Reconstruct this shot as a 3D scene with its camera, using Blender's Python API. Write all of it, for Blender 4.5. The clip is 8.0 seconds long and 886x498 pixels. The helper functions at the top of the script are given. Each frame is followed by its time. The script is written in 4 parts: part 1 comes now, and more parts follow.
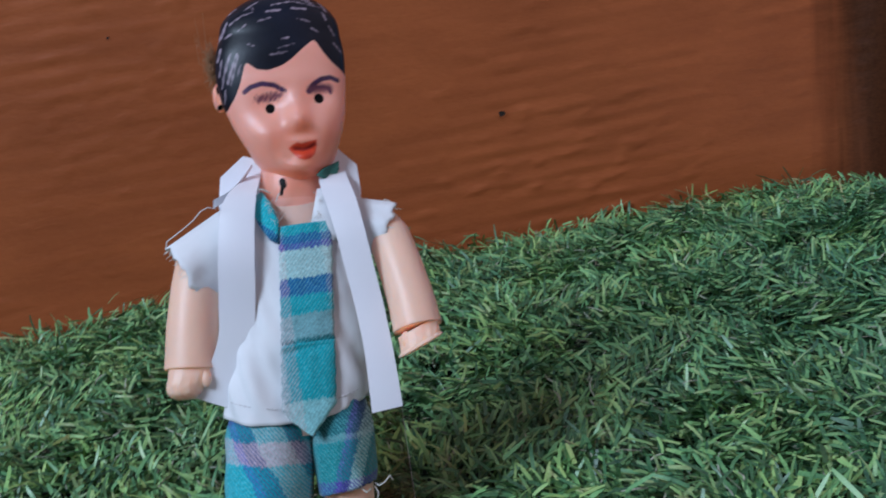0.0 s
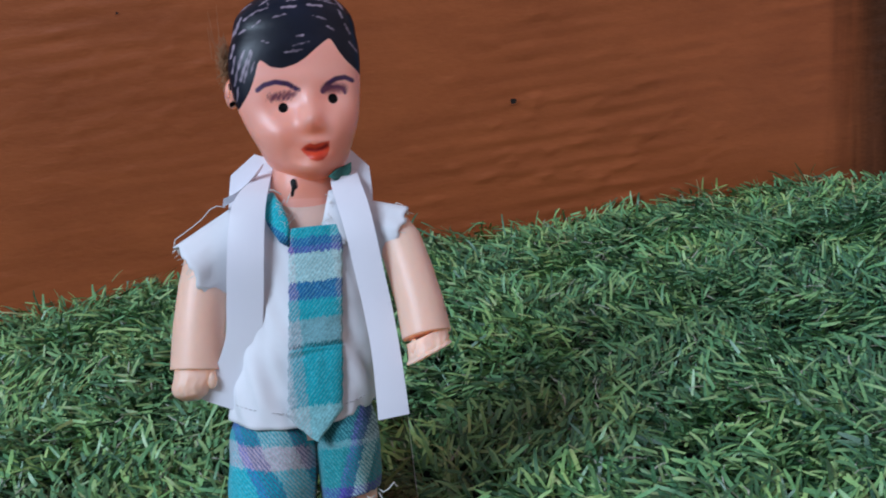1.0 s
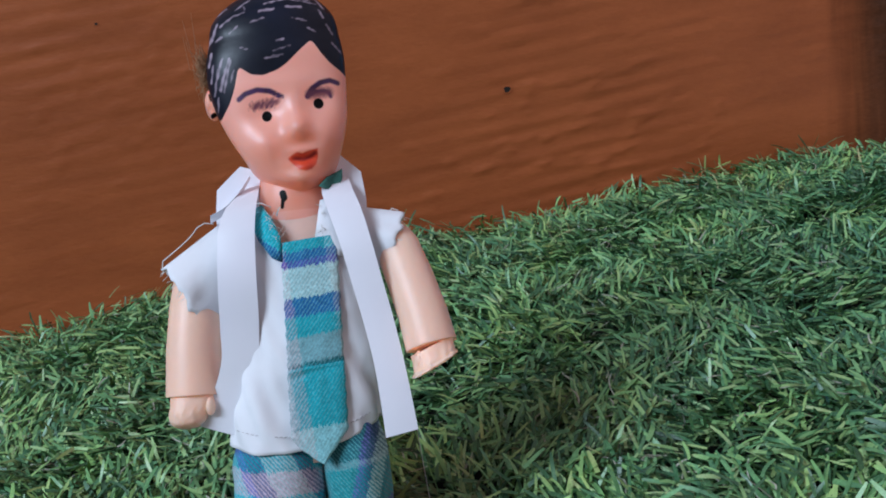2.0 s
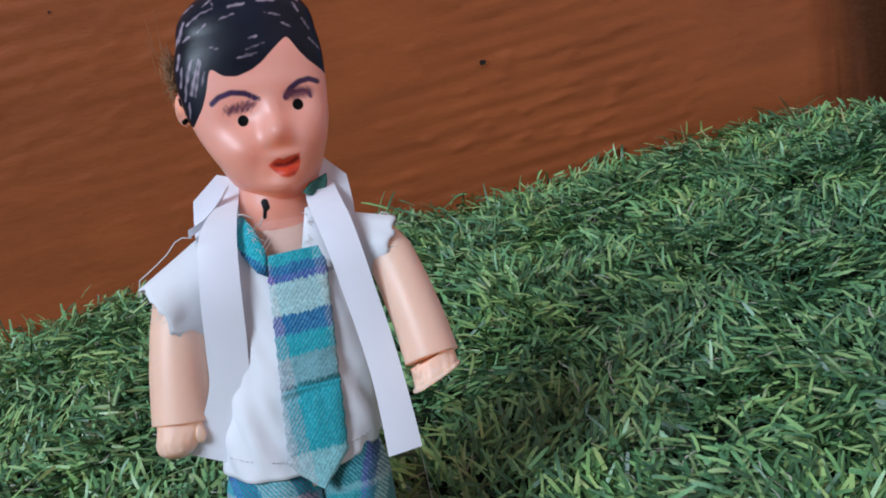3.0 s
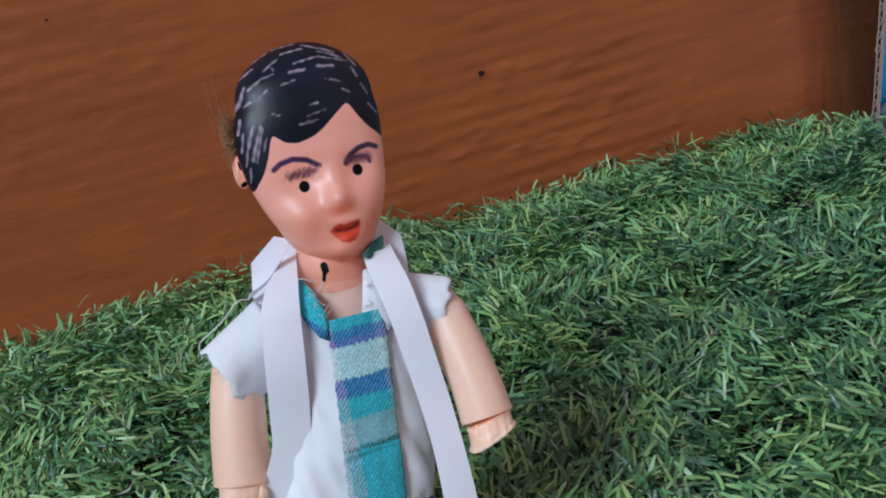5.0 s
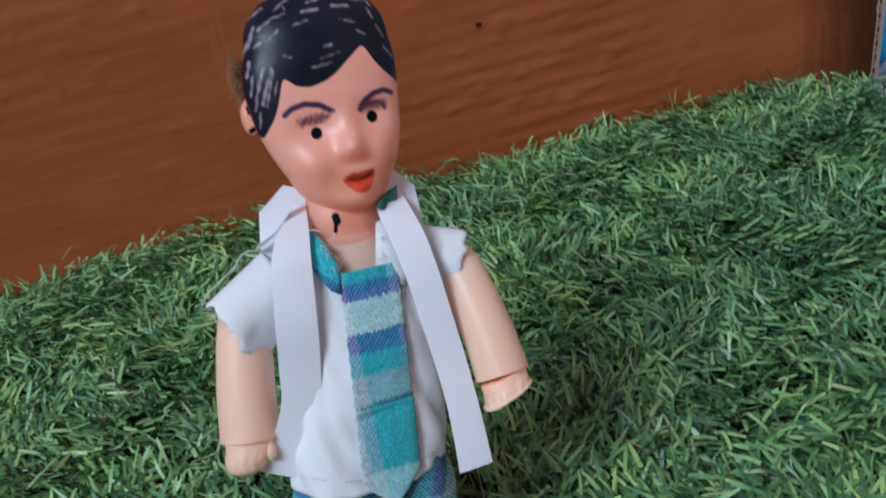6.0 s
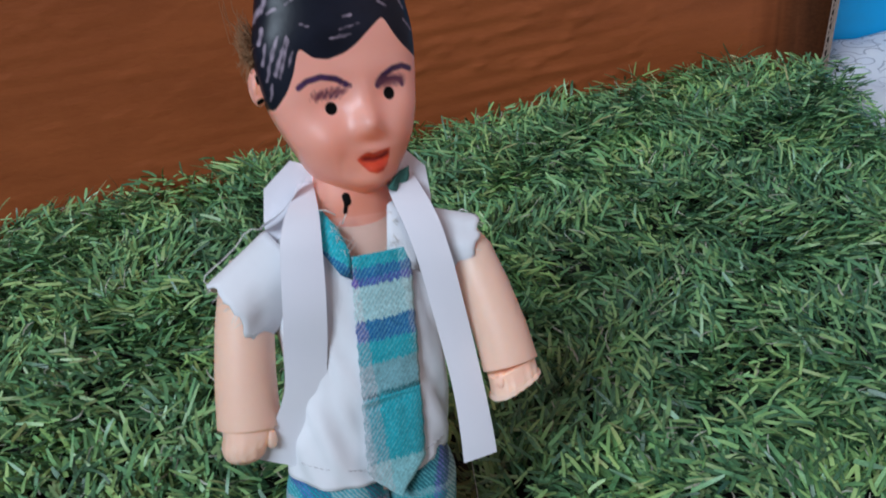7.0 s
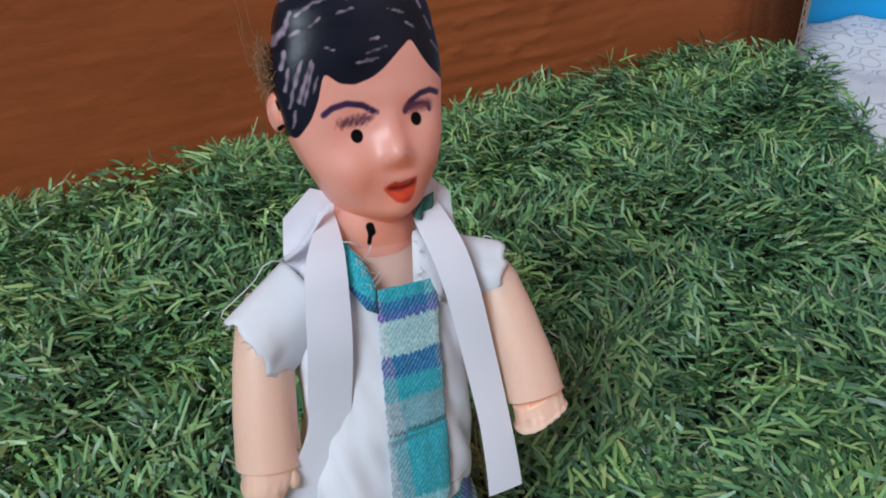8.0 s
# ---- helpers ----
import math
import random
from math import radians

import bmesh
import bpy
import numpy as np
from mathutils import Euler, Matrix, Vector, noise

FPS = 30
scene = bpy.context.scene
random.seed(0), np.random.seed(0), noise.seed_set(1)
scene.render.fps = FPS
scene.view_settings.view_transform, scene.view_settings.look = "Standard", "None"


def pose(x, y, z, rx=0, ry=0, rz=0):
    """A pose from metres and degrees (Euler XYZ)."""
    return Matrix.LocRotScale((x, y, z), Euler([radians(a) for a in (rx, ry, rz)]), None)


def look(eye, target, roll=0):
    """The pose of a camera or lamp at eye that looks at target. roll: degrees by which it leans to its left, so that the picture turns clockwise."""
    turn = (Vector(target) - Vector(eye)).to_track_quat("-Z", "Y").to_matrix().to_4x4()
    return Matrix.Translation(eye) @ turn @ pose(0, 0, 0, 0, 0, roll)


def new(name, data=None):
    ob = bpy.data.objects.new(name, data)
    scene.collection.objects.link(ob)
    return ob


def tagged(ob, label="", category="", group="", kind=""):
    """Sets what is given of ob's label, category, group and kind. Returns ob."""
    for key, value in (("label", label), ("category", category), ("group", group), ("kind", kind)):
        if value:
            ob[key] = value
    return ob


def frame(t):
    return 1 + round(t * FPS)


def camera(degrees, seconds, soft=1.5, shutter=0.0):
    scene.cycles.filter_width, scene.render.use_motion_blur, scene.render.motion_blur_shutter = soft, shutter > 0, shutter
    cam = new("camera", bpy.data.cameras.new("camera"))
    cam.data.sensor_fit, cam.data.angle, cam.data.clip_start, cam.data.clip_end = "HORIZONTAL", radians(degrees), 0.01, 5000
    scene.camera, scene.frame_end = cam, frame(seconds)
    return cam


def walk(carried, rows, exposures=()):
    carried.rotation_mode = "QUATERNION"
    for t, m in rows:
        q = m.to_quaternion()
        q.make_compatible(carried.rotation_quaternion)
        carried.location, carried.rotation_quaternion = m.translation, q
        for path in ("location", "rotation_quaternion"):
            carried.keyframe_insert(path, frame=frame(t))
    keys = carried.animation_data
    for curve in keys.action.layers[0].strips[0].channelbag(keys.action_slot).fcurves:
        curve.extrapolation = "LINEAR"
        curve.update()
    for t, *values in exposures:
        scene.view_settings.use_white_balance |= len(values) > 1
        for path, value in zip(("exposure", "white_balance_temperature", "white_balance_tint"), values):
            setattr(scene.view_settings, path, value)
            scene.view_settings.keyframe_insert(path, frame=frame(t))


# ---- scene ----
cam = camera(53.0, 8.0, 1.8, 0.5)
# seconds, place, then pitch, roll and yaw in degrees
ROWS = [
    (0.0, 0.0284, -0.2497, 0.1466, -12.79, -7.39, -2.09),
    (0.5, 0.0235, -0.2463, 0.1515, -14.47, -5.50, -1.27),
    (1.0, 0.0271, -0.2442, 0.1556, -14.63, -5.69, -1.74),
    (1.5, 0.0308, -0.2409, 0.1565, -14.46, -7.41, -2.09),
    (1.7, 0.0307, -0.2386, 0.1551, -14.49, -9.10, -1.11),
    (2.8, 0.0208, -0.2168, 0.1655, -18.26, -9.01, -2.89),
    (3.0, 0.0252, -0.2164, 0.1641, -18.02, -11.46, -2.90),
    (3.5, 0.0193, -0.2125, 0.1726, -19.47, -10.01, -4.29),
    (4.0, 0.0149, -0.2129, 0.1792, -20.19, -10.08, -4.70),
    (4.5, 0.0124, -0.2138, 0.1863, -20.22, -11.23, -5.03),
    (5.8, -0.0048, -0.2036, 0.1961, -22.46, -8.09, -6.73),
    (6.0, -0.0040, -0.2022, 0.1893, -23.42, -9.01, -6.74),
    (6.5, -0.0161, -0.1890, 0.1870, -26.63, -5.48, -10.87),
    (7.0, -0.0234, -0.1879, 0.1957, -27.12, -4.66, -12.21),
    (7.5, -0.0322, -0.1766, 0.2065, -28.40, -3.61, -14.05),
    (8.0, -0.0367, -0.1695, 0.2067, -29.79, -2.92, -16.03),
]
walk(cam, [(t, pose(x, y, z, 90 + pitch, 0, yaw) @ pose(0, 0, 0, 0, 0, roll)) for t, x, y, z, pitch, roll, yaw in ROWS],
     ((0.0, -0.76, 5600, 13), (1.5, -0.65, 5700, 13), (3.0, -0.58, 5900, 13), (4.5, -0.61, 5950, 13), (6.0, -0.74, 5950, 12), (7.0, -0.77, 6000, 12), (8.0, -0.71, 6250, 13)))

# ---- light: daylight through one large window on the left ----
world = bpy.data.worlds.new("world")
scene.world = world
world.use_nodes = True
sky = world.node_tree.nodes.new("ShaderNodeTexSky")
sky.sky_type, sky.sun_disc = "NISHITA", False
sky.sun_elevation, sky.sun_rotation = radians(40), radians(250)
world.node_tree.nodes["Background"].inputs[1].default_value = 0.1
world.node_tree.links.new(sky.outputs[0], world.node_tree.nodes["Background"].inputs[0])

lamp = bpy.data.lights.new("window_light", "AREA")
lamp.shape, lamp.size, lamp.size_y, lamp.energy, lamp.color = "RECTANGLE", 2.0, 1.25, 292.0, (0.80, 0.925, 1.0)
new("window_light", lamp).matrix_world = look((-2.35, -2.46, 2.90), (0.0, 0.0, 0.1))


# ---- materials ----
def shader(name, rough=0.6, metal=0.0):
    m = bpy.data.materials.new(name)
    m.use_nodes = True
    b = m.node_tree.nodes["Principled BSDF"]
    b.inputs["Roughness"].default_value, b.inputs["Metallic"].default_value = rough, metal
    return m, m.node_tree, b


def node(tree, kind, inputs=(), **props):
    """A node with its inputs set: numbers and colours as values, sockets as links."""
    n = tree.nodes.new("ShaderNode" + kind)
    for k, v in props.items():
        setattr(n, k, v)
    for k, v in dict(inputs).items():
        if isinstance(v, bpy.types.NodeSocket):
            tree.links.new(v, n.inputs[k])
        else:
            n.inputs[k].default_value = v
    return n


def ramp(tree, fac, stops, mode="LINEAR"):
    n = node(tree, "ValToRGB", {0: fac})
    n.color_ramp.interpolation = mode
    e = n.color_ramp.elements
    while len(e) < len(stops):
        e.new(0.5)
    for el, (p, c) in zip(e, stops):
        el.position, el.color = p, (*c, 1)
    return n.outputs[0]


def mixed(tree, fac, a, b, mode="MIX"):
    n = node(tree, "Mix", data_type="RGBA", blend_type=mode)
    for sock, v in zip((n.inputs[0], n.inputs[6], n.inputs[7]), (fac, a, b)):
        if isinstance(v, bpy.types.NodeSocket):
            tree.links.new(v, sock)
        else:
            sock.default_value = v if isinstance(v, float) else (*v, 1)
    return n.outputs[2]


def math_of(tree, op, a, b=0.0, c=0.0):
    n = node(tree, "Math", operation=op)
    for sock, v in zip(n.inputs, (a, b, c)):
        if isinstance(v, bpy.types.NodeSocket):
            tree.links.new(v, sock)
        else:
            sock.default_value = v
    return n.outputs[0]


def coords(tree, scale=(1, 1, 1), turn=(0, 0, 0)):
    c = node(tree, "TexCoord")
    return node(tree, "Mapping", {"Vector": c.outputs["Object"], "Scale": scale, "Rotation": turn}).outputs[0]


def grain(tree, scale, detail=4.0, vector=None, rough=0.55):
    return node(tree, "TexNoise", {"Vector": vector or coords(tree), "Scale": scale, "Detail": detail, "Roughness": rough}).outputs[0]


def relief(tree, b, height, strength=0.3, distance=0.0005):
    n = node(tree, "Bump", {"Height": height, "Strength": strength, "Distance": distance})
    tree.links.new(n.outputs[0], b.inputs["Normal"])


def plain(name, colour, rough=0.6, scale=60.0, spread=0.15, bump=0.2, distance=0.0005, sss=0.0):
    """A surface of one paint with two scales of unevenness and fine relief."""
    m, t, b = shader(name, rough)
    big, fine = grain(t, scale), grain(t, scale * 9)
    low = tuple(c * (1 - spread) for c in colour)
    high = tuple(min(1, c * (1 + spread)) for c in colour)
    col = mixed(t, 0.35, ramp(t, big, [(0.3, low), (0.7, high)]), ramp(t, fine, [(0.3, low), (0.7, high)]))
    t.links.new(col, b.inputs["Base Color"])
    relief(t, b, fine, bump, distance)
    if sss:
        b.subsurface_method = "BURLEY"
        b.inputs["Subsurface Weight"].default_value = sss
        b.inputs["Subsurface Radius"].default_value = (0.008, 0.0030, 0.0014)
        b.inputs["Subsurface Scale"].default_value = 1.0
    return m


def painted_head():
    """Soft peach plastic with black painted hair, violet and black ink and red lips, by the masks of the mesh."""
    m, t, b = shader("painted plastic", 0.42)
    b.subsurface_method = "BURLEY"

    def mask(name, edge=0.12):
        a = node(t, "Attribute", attribute_name=name)
        n = node(t, "MapRange", {0: a.outputs["Fac"], 1: -edge, 2: edge, 3: 0.0, 4: 1.0})
        return n.outputs[0]
    big, fine = grain(t, 70), grain(t, 900)
    skin = ramp(t, big, [(0.3, (0.96, 0.395, 0.295)), (0.7, (0.98, 0.430, 0.330))])
    # blush and the face's orange shade, both put into the skin colour
    blush_shade = node(t, "Attribute", attribute_name="blush_shade").outputs["Fac"]
    skin = mixed(t, blush_shade, skin, (0.84, 0.24, 0.12))
    lips = ramp(t, grain(t, 260), [(0.3, (0.62, 0.035, 0.012)), (0.7, (0.80, 0.09, 0.03))])
    hair = ramp(t, big, [(0.35, (0.006, 0.007, 0.013)), (0.7, (0.014, 0.017, 0.032))])
    scratched = mixed(t, math_of(t, "MULTIPLY", mask("scratch", 0.2), math_of(t, "MULTIPLY_ADD", grain(t, 500), 0.9, 0.35)), hair, (0.40, 0.31, 0.38))
    violet = ramp(t, fine, [(0.3, (0.010, 0.003, 0.030)), (0.7, (0.040, 0.012, 0.10))])
    col = mixed(t, math_of(t, "MULTIPLY", mask("violet", 0.2), 0.97), skin, violet)
    col = mixed(t, math_of(t, "MULTIPLY", mask("smudge", 0.6), 0.85), col, (0.16, 0.045, 0.075))
    lips = mixed(t, mask("mouth", 0.3), lips, (0.22, 0.008, 0.006))
    col = mixed(t, mask("lips", 0.2), col, lips)
    col = mixed(t, mask("hair", 0.14), col, scratched)
    col = mixed(t, mask("ink", 0.1), col, (0.004, 0.004, 0.004))
    t.links.new(col, b.inputs["Base Color"])
    b.inputs["Subsurface Radius"].default_value = (0.008, 0.0030, 0.0014)
    b.inputs["Subsurface Scale"].default_value = 1.7
    t.links.new(math_of(t, "ADD", math_of(t, "MULTIPLY_ADD", mask("hair"), -0.04, 0.33), math_of(t, "MULTIPLY", fine, 0.12)), b.inputs["Roughness"])
    gloss = math_of(t, "MULTIPLY_ADD", mask("hair"), -0.27, 0.5)
    t.links.new(math_of(t, "MULTIPLY", gloss, math_of(t, "MULTIPLY_ADD", mask("ink"), -0.85, 1.0)), b.inputs["Specular IOR Level"])
    t.links.new(math_of(t, "MULTIPLY_ADD", math_of(t, "MAXIMUM", math_of(t, "MAXIMUM", mask("ink"), mask("violet", 0.3)), math_of(t, "MAXIMUM", mask("lips"), mask("hair"))), -0.75, 0.75), b.inputs["Subsurface Weight"])
    relief(t, b, fine, 0.10, 0.0003)
    return m


def plaid(name, along, across, mode=0):
    """Brushed checked cotton: colour bands along z, bands across x, and a diagonal twill. along, across: (top in m, colour) rows."""
    m, t, b = shader(name, 0.9)
    wobble = grain(t, 95, 2)
    xyz = node(t, "SeparateXYZ", {0: coords(t)})
    brushed = math_of(t, "MULTIPLY", math_of(t, "SUBTRACT", grain(t, 2600, 3, coords(t, (1, 1, 0.22))), 0.5), 0.0034)
    jig = math_of(t, "ADD", brushed, math_of(t, "MULTIPLY", math_of(t, "SUBTRACT", wobble, 0.5), 0.0030 if mode else 0.0010))
    z = math_of(t, "ADD", math_of(t, "ADD", xyz.outputs[2], math_of(t, "MULTIPLY", xyz.outputs[0], along[0])), jig)
    x = math_of(t, "ADD", math_of(t, "ADD", xyz.outputs[0], math_of(t, "MULTIPLY", xyz.outputs[2], across[0])), jig)

    def bands(sock, low, high, rows):
        f = node(t, "MapRange", {0: sock, 1: low, 2: high, 3: 0.0, 4: 1.0}).outputs[0]
        return ramp(t, f, [((p - low) / (high - low), c) for p, c in rows], "CONSTANT")
    a, c = bands(z, *along[1:]), bands(x, *across[1:])
    twill = node(t, "TexWave", {"Vector": coords(t, turn=(0, radians(38 if mode else -38), 0)), "Scale": 420.0, "Distortion": 3.0, "Detail": 3.0, "Detail Scale": 3.0}).outputs[1]
    fuzz = grain(t, 1500, 3)
    pick = node(t, "MapRange", {0: math_of(t, "ADD", twill, math_of(t, "MULTIPLY", fuzz, 0.5)), 1: 0.35, 2: 1.15, 3: 0.16, 4: 0.84}).outputs[0]
    col = mixed(t, pick, a, c) if mode else mixed(t, math_of(t, "MULTIPLY", pick, 0.5), a, c)
    fade = ramp(t, fuzz, [(0.25, (0.62, 0.62, 0.62)), (0.75, (1.15, 1.15, 1.15))])
    if not mode:
        # pale selvage down one side
        border = node(t, "MapRange", {0: x, 1: across[1] + 0.0048, 2: across[1] + 0.0066, 3: 0.72, 4: 0.0}).outputs[0]
        col = mixed(t, math_of(t, "MULTIPLY", border, math_of(t, "MULTIPLY_ADD", fuzz, 1.1, 0.3)), col, (0.66, 0.60, 0.64))
    # pale weft threads that lie on top of the twill
    weft = node(t, "MapRange", {0: math_of(t, "MULTIPLY", twill, math_of(t, "ADD", fuzz, 0.35)), 1: 0.40, 2: 0.90, 3: 0.0, 4: 0.15}).outputs[0]
    col = mixed(t, weft, col, (0.72, 0.86, 0.88))
    t.links.new(mixed(t, 1.0, col, fade, "MULTIPLY"), b.inputs["Base Color"])
    b.inputs["Sheen Weight"].default_value = 0.25
    relief(t, b, math_of(t, "ADD", math_of(t, "MULTIPLY", twill, 0.5), fuzz), 0.35, 0.0003)
    return m


def woven(name, colour, weave=7000.0, bump=0.25):
    m, t, b = shader(name, 0.85)
    warp = node(t, "TexWave", {"Vector": coords(t), "Scale": weave / 6, "Distortion": 0.6}).outputs[1]
    weft = node(t, "TexWave", {"Vector": coords(t), "Scale": weave / 6, "Distortion": 0.6}, bands_direction="Z").outputs[1]
    cloth = math_of(t, "MULTIPLY", warp, weft)
    blot = grain(t, 45)
    low = tuple(c * 0.90 for c in colour)
    t.links.new(ramp(t, blot, [(0.35, low), (0.65, colour)]), b.inputs["Base Color"])
    relief(t, b, math_of(t, "ADD", math_of(t, "MULTIPLY", cloth, 0.12), math_of(t, "MULTIPLY", blot, 1.8)), bump, 0.0006)
    b.inputs["Sheen Weight"].default_value = 0.1
    return m


def satin():
    m, t, b = shader("satin ribbon", 0.33, 0.0)
    blot = grain(t, 30, 2)
    t.links.new(ramp(t, blot, [(0.35, (0.88, 0.86, 0.94)), (0.65, (0.92, 0.91, 0.97))]), b.inputs["Base Color"])
    relief(t, b, grain(t, 260, 3, coords(t, (0.3, 1, 1))), 0.12, 0.0003)
    b.inputs["Sheen Weight"].default_value = 0.3
    b.inputs["Anisotropic"].default_value = 0.4
    b.inputs["Specular IOR Level"].default_value = 0.9
    return m


def cardboard():
    m, t, b = shader("brown cardboard", 0.5)
    big, mid, fine = grain(t, 6, 3), grain(t, 28, 5, coords(t, (0.35, 1, 1.6))), grain(t, 420, 3, coords(t, (0.5, 1, 1.4)))
    col = ramp(t, big, [(0.3, (0.34, 0.083, 0.023)), (0.7, (0.43, 0.113, 0.032))])
    worn = ramp(t, mid, [(0.35, (0.80, 0.78, 0.76)), (0.65, (1.12, 1.14, 1.16))])
    col = mixed(t, 0.7, col, worn, "MULTIPLY")
    # shade on the curled cut end, painted into the colour in upright streaks
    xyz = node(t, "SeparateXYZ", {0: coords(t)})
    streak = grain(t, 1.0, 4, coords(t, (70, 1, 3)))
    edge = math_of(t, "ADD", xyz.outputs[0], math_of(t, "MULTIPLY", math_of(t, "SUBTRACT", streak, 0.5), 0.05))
    end_shade = node(t, "MapRange", {0: edge, 1: 0.198, 2: 0.242, 3: 0.0, 4: 0.95}, interpolation_type="SMOOTHSTEP").outputs[0]
    col = mixed(t, end_shade, col, (0.022, 0.009, 0.005))
    t.links.new(math_of(t, "MULTIPLY_ADD", end_shade, -0.2, 0.26), b.inputs["Specular IOR Level"])
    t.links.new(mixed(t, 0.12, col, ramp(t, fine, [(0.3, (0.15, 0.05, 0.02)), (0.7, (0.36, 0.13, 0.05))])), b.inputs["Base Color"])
    relief(t, b, math_of(t, "ADD", math_of(t, "MULTIPLY", mid, 3.0), fine), 0.25, 0.0007)
    return m


def grass_blade():
    m, t, b = shader("green plastic blade", 0.38)
    isle = node(t, "NewGeometry").outputs["Random Per Island"]
    clump = math_of(t, "MULTIPLY_ADD", grain(t, 120, 2), 1.1, -0.35)
    isle = math_of(t, "ADD", math_of(t, "MULTIPLY", isle, 0.68), math_of(t, "MULTIPLY", clump, 0.50))
    tone = ramp(t, isle, [(0.0, (0.004, 0.014, 0.008)), (0.22, (0.036, 0.122, 0.056)), (0.44, (0.180, 0.41, 0.175)), (0.62, (0.32, 0.56, 0.20)),
                          (0.75, (0.45, 0.63, 0.26)), (0.86, (0.56, 0.68, 0.41)), (0.95, (0.70, 0.72, 0.56)), (1.0, (0.12, 0.50, 0.38))])
    patch_tone = grain(t, 24, 3)
    tone = mixed(t, 1.0, tone, ramp(t, patch_tone, [(0.32, (0.70, 0.76, 0.86)), (0.5, (1.0, 1.0, 0.95)), (0.68, (1.26, 1.18, 0.90))]), "MULTIPLY")
    fibre = grain(t, 1800, 2)
    t.links.new(mixed(t, 0.28, tone, ramp(t, fibre, [(0.3, (0.02, 0.07, 0.03)), (0.7, (0.24, 0.48, 0.24))])), b.inputs["Base Color"])
    relief(t, b, fibre, 0.2, 0.0002)
    return m


def clear_plastic():
    """Thin clear film: seen through, with a faint scuffed gloss."""
    m, t, b = shader("clear plastic", 0.2)
    scuff = grain(t, 120, 5)
    # brown reflection put into the film's tint and diffuse colour
    clear = node(t, "BsdfTransparent", {"Color": (0.66, 0.56, 0.48, 1)})
    gloss = node(t, "BsdfGlossy", {"Color": (1, 1, 1, 1), "Roughness": ramp(t, scuff, [(0.4, (0.08,) * 3), (0.75, (0.35,) * 3)])})
    edge = node(t, "Fresnel", {"IOR": 1.07})
    brown_tint = node(t, "BsdfDiffuse", {"Color": (0.16, 0.10, 0.07, 1)})
    film = node(t, "MixShader", {0: node(t, "MapRange", {0: scuff, 1: 0.3, 2: 0.8, 3: 0.12, 4: 0.40}).outputs[0], 1: clear.outputs[0], 2: brown_tint.outputs[0]})
    both = node(t, "MixShader", {0: edge.outputs[0], 1: film.outputs[0], 2: gloss.outputs[0]})
    t.links.new(both.outputs[0], t.nodes["Material Output"].inputs[0])
    return m


def floral():
    """White cotton with grey drawn flowers and leaves."""
    m, t, b = shader("floral cotton", 0.85)
    bend = grain(t, 22, 2)
    cell = node(t, "TexVoronoi", {"Vector": coords(t), "Scale": 62.0, "Randomness": 0.9}, feature="F1").outputs[0]
    ring = math_of(t, "PINGPONG", math_of(t, "ADD", cell, math_of(t, "MULTIPLY", bend, 0.7)), 0.17)
    line = node(t, "MapRange", {0: ring, 1: 0.012, 2: 0.04, 3: 0.8, 4: 0.0}).outputs[0]
    gate = node(t, "MapRange", {0: grain(t, 30, 1), 1: 0.44, 2: 0.52, 3: 0.0, 4: 0.75}).outputs[0]
    white = ramp(t, grain(t, 50), [(0.3, (0.82, 0.82, 0.87)), (0.7, (0.89, 0.89, 0.92))])
    t.links.new(mixed(t, math_of(t, "MULTIPLY", line, gate), white, (0.20, 0.20, 0.26)), b.inputs["Base Color"])
    relief(t, b, grain(t, 900), 0.3, 0.0003)
    return m


TEAL, DEEP, VIOLET = (0.005, 0.40, 0.48), (0.006, 0.10, 0.36), (0.085, 0.06, 0.42)
PALE, GREY, PINK = (0.55, 0.77, 0.77), (0.24, 0.43, 0.47), (0.62, 0.45, 0.49)
MAT_HEAD = painted_head()
MAT_ARM = plain("pale peach plastic", (0.99, 0.61, 0.455), 0.44, 60, 0.04, 0.08, 0.0003, 0.6)
MAT_CHEST = plain("dull peach plastic", (0.82, 0.52, 0.42), 0.5, 60, 0.06, 0.08, 0.0003, 0.2)
MAT_SHIRT = woven("white cotton", (0.87, 0.865, 0.90))
MAT_SATIN = satin()
MAT_TIE = plaid("checked tie cotton",
                (-0.06, 0.040, 0.102, ((0.040, (0.36, 0.70, 0.73)), (0.053, TEAL), (0.0672, (0.02, 0.16, 0.19)), (0.0682, GREY), (0.0742, TEAL), (0.0792, DEEP), (0.0835, PALE), (0.0907, VIOLET), (0.0925, DEEP), (0.0946, TEAL))),
                (0.045, -0.010, 0.012, ((-0.010, PINK), (-0.0012, TEAL), (0.0085, PALE))))
NAVY, SLATE, ROSE, SOFT, DUSK = (0.006, 0.030, 0.21), (0.020, 0.125, 0.165), (0.70, 0.56, 0.66), (0.42, 0.54, 0.58), (0.030, 0.020, 0.16)
AQUA, MURK = (0.005, 0.50, 0.62), (0.012, 0.085, 0.15)
LEG_ROWS = (0.000, 0.060, ((0.0, AQUA), (0.010, SOFT), (0.019, SLATE), (0.0275, AQUA), (0.0366, ROSE), (0.0424, TEAL), (0.0460, (0.01, 0.20, 0.38)), (0.052, MURK)))
MAT_TROUSERS = plaid("checked trouser cotton", (0.10, *LEG_ROWS),
                     (0.42, -0.020, 0.034, ((-0.020, AQUA), (-0.014, (0.06, 0.54, 0.64)), (-0.0034, (0.035, 0.05, 0.48)), (-0.0012, NAVY), (0.0029, SOFT), (0.0102, DUSK), (0.0136, TEAL), (0.022, SLATE))), 1)
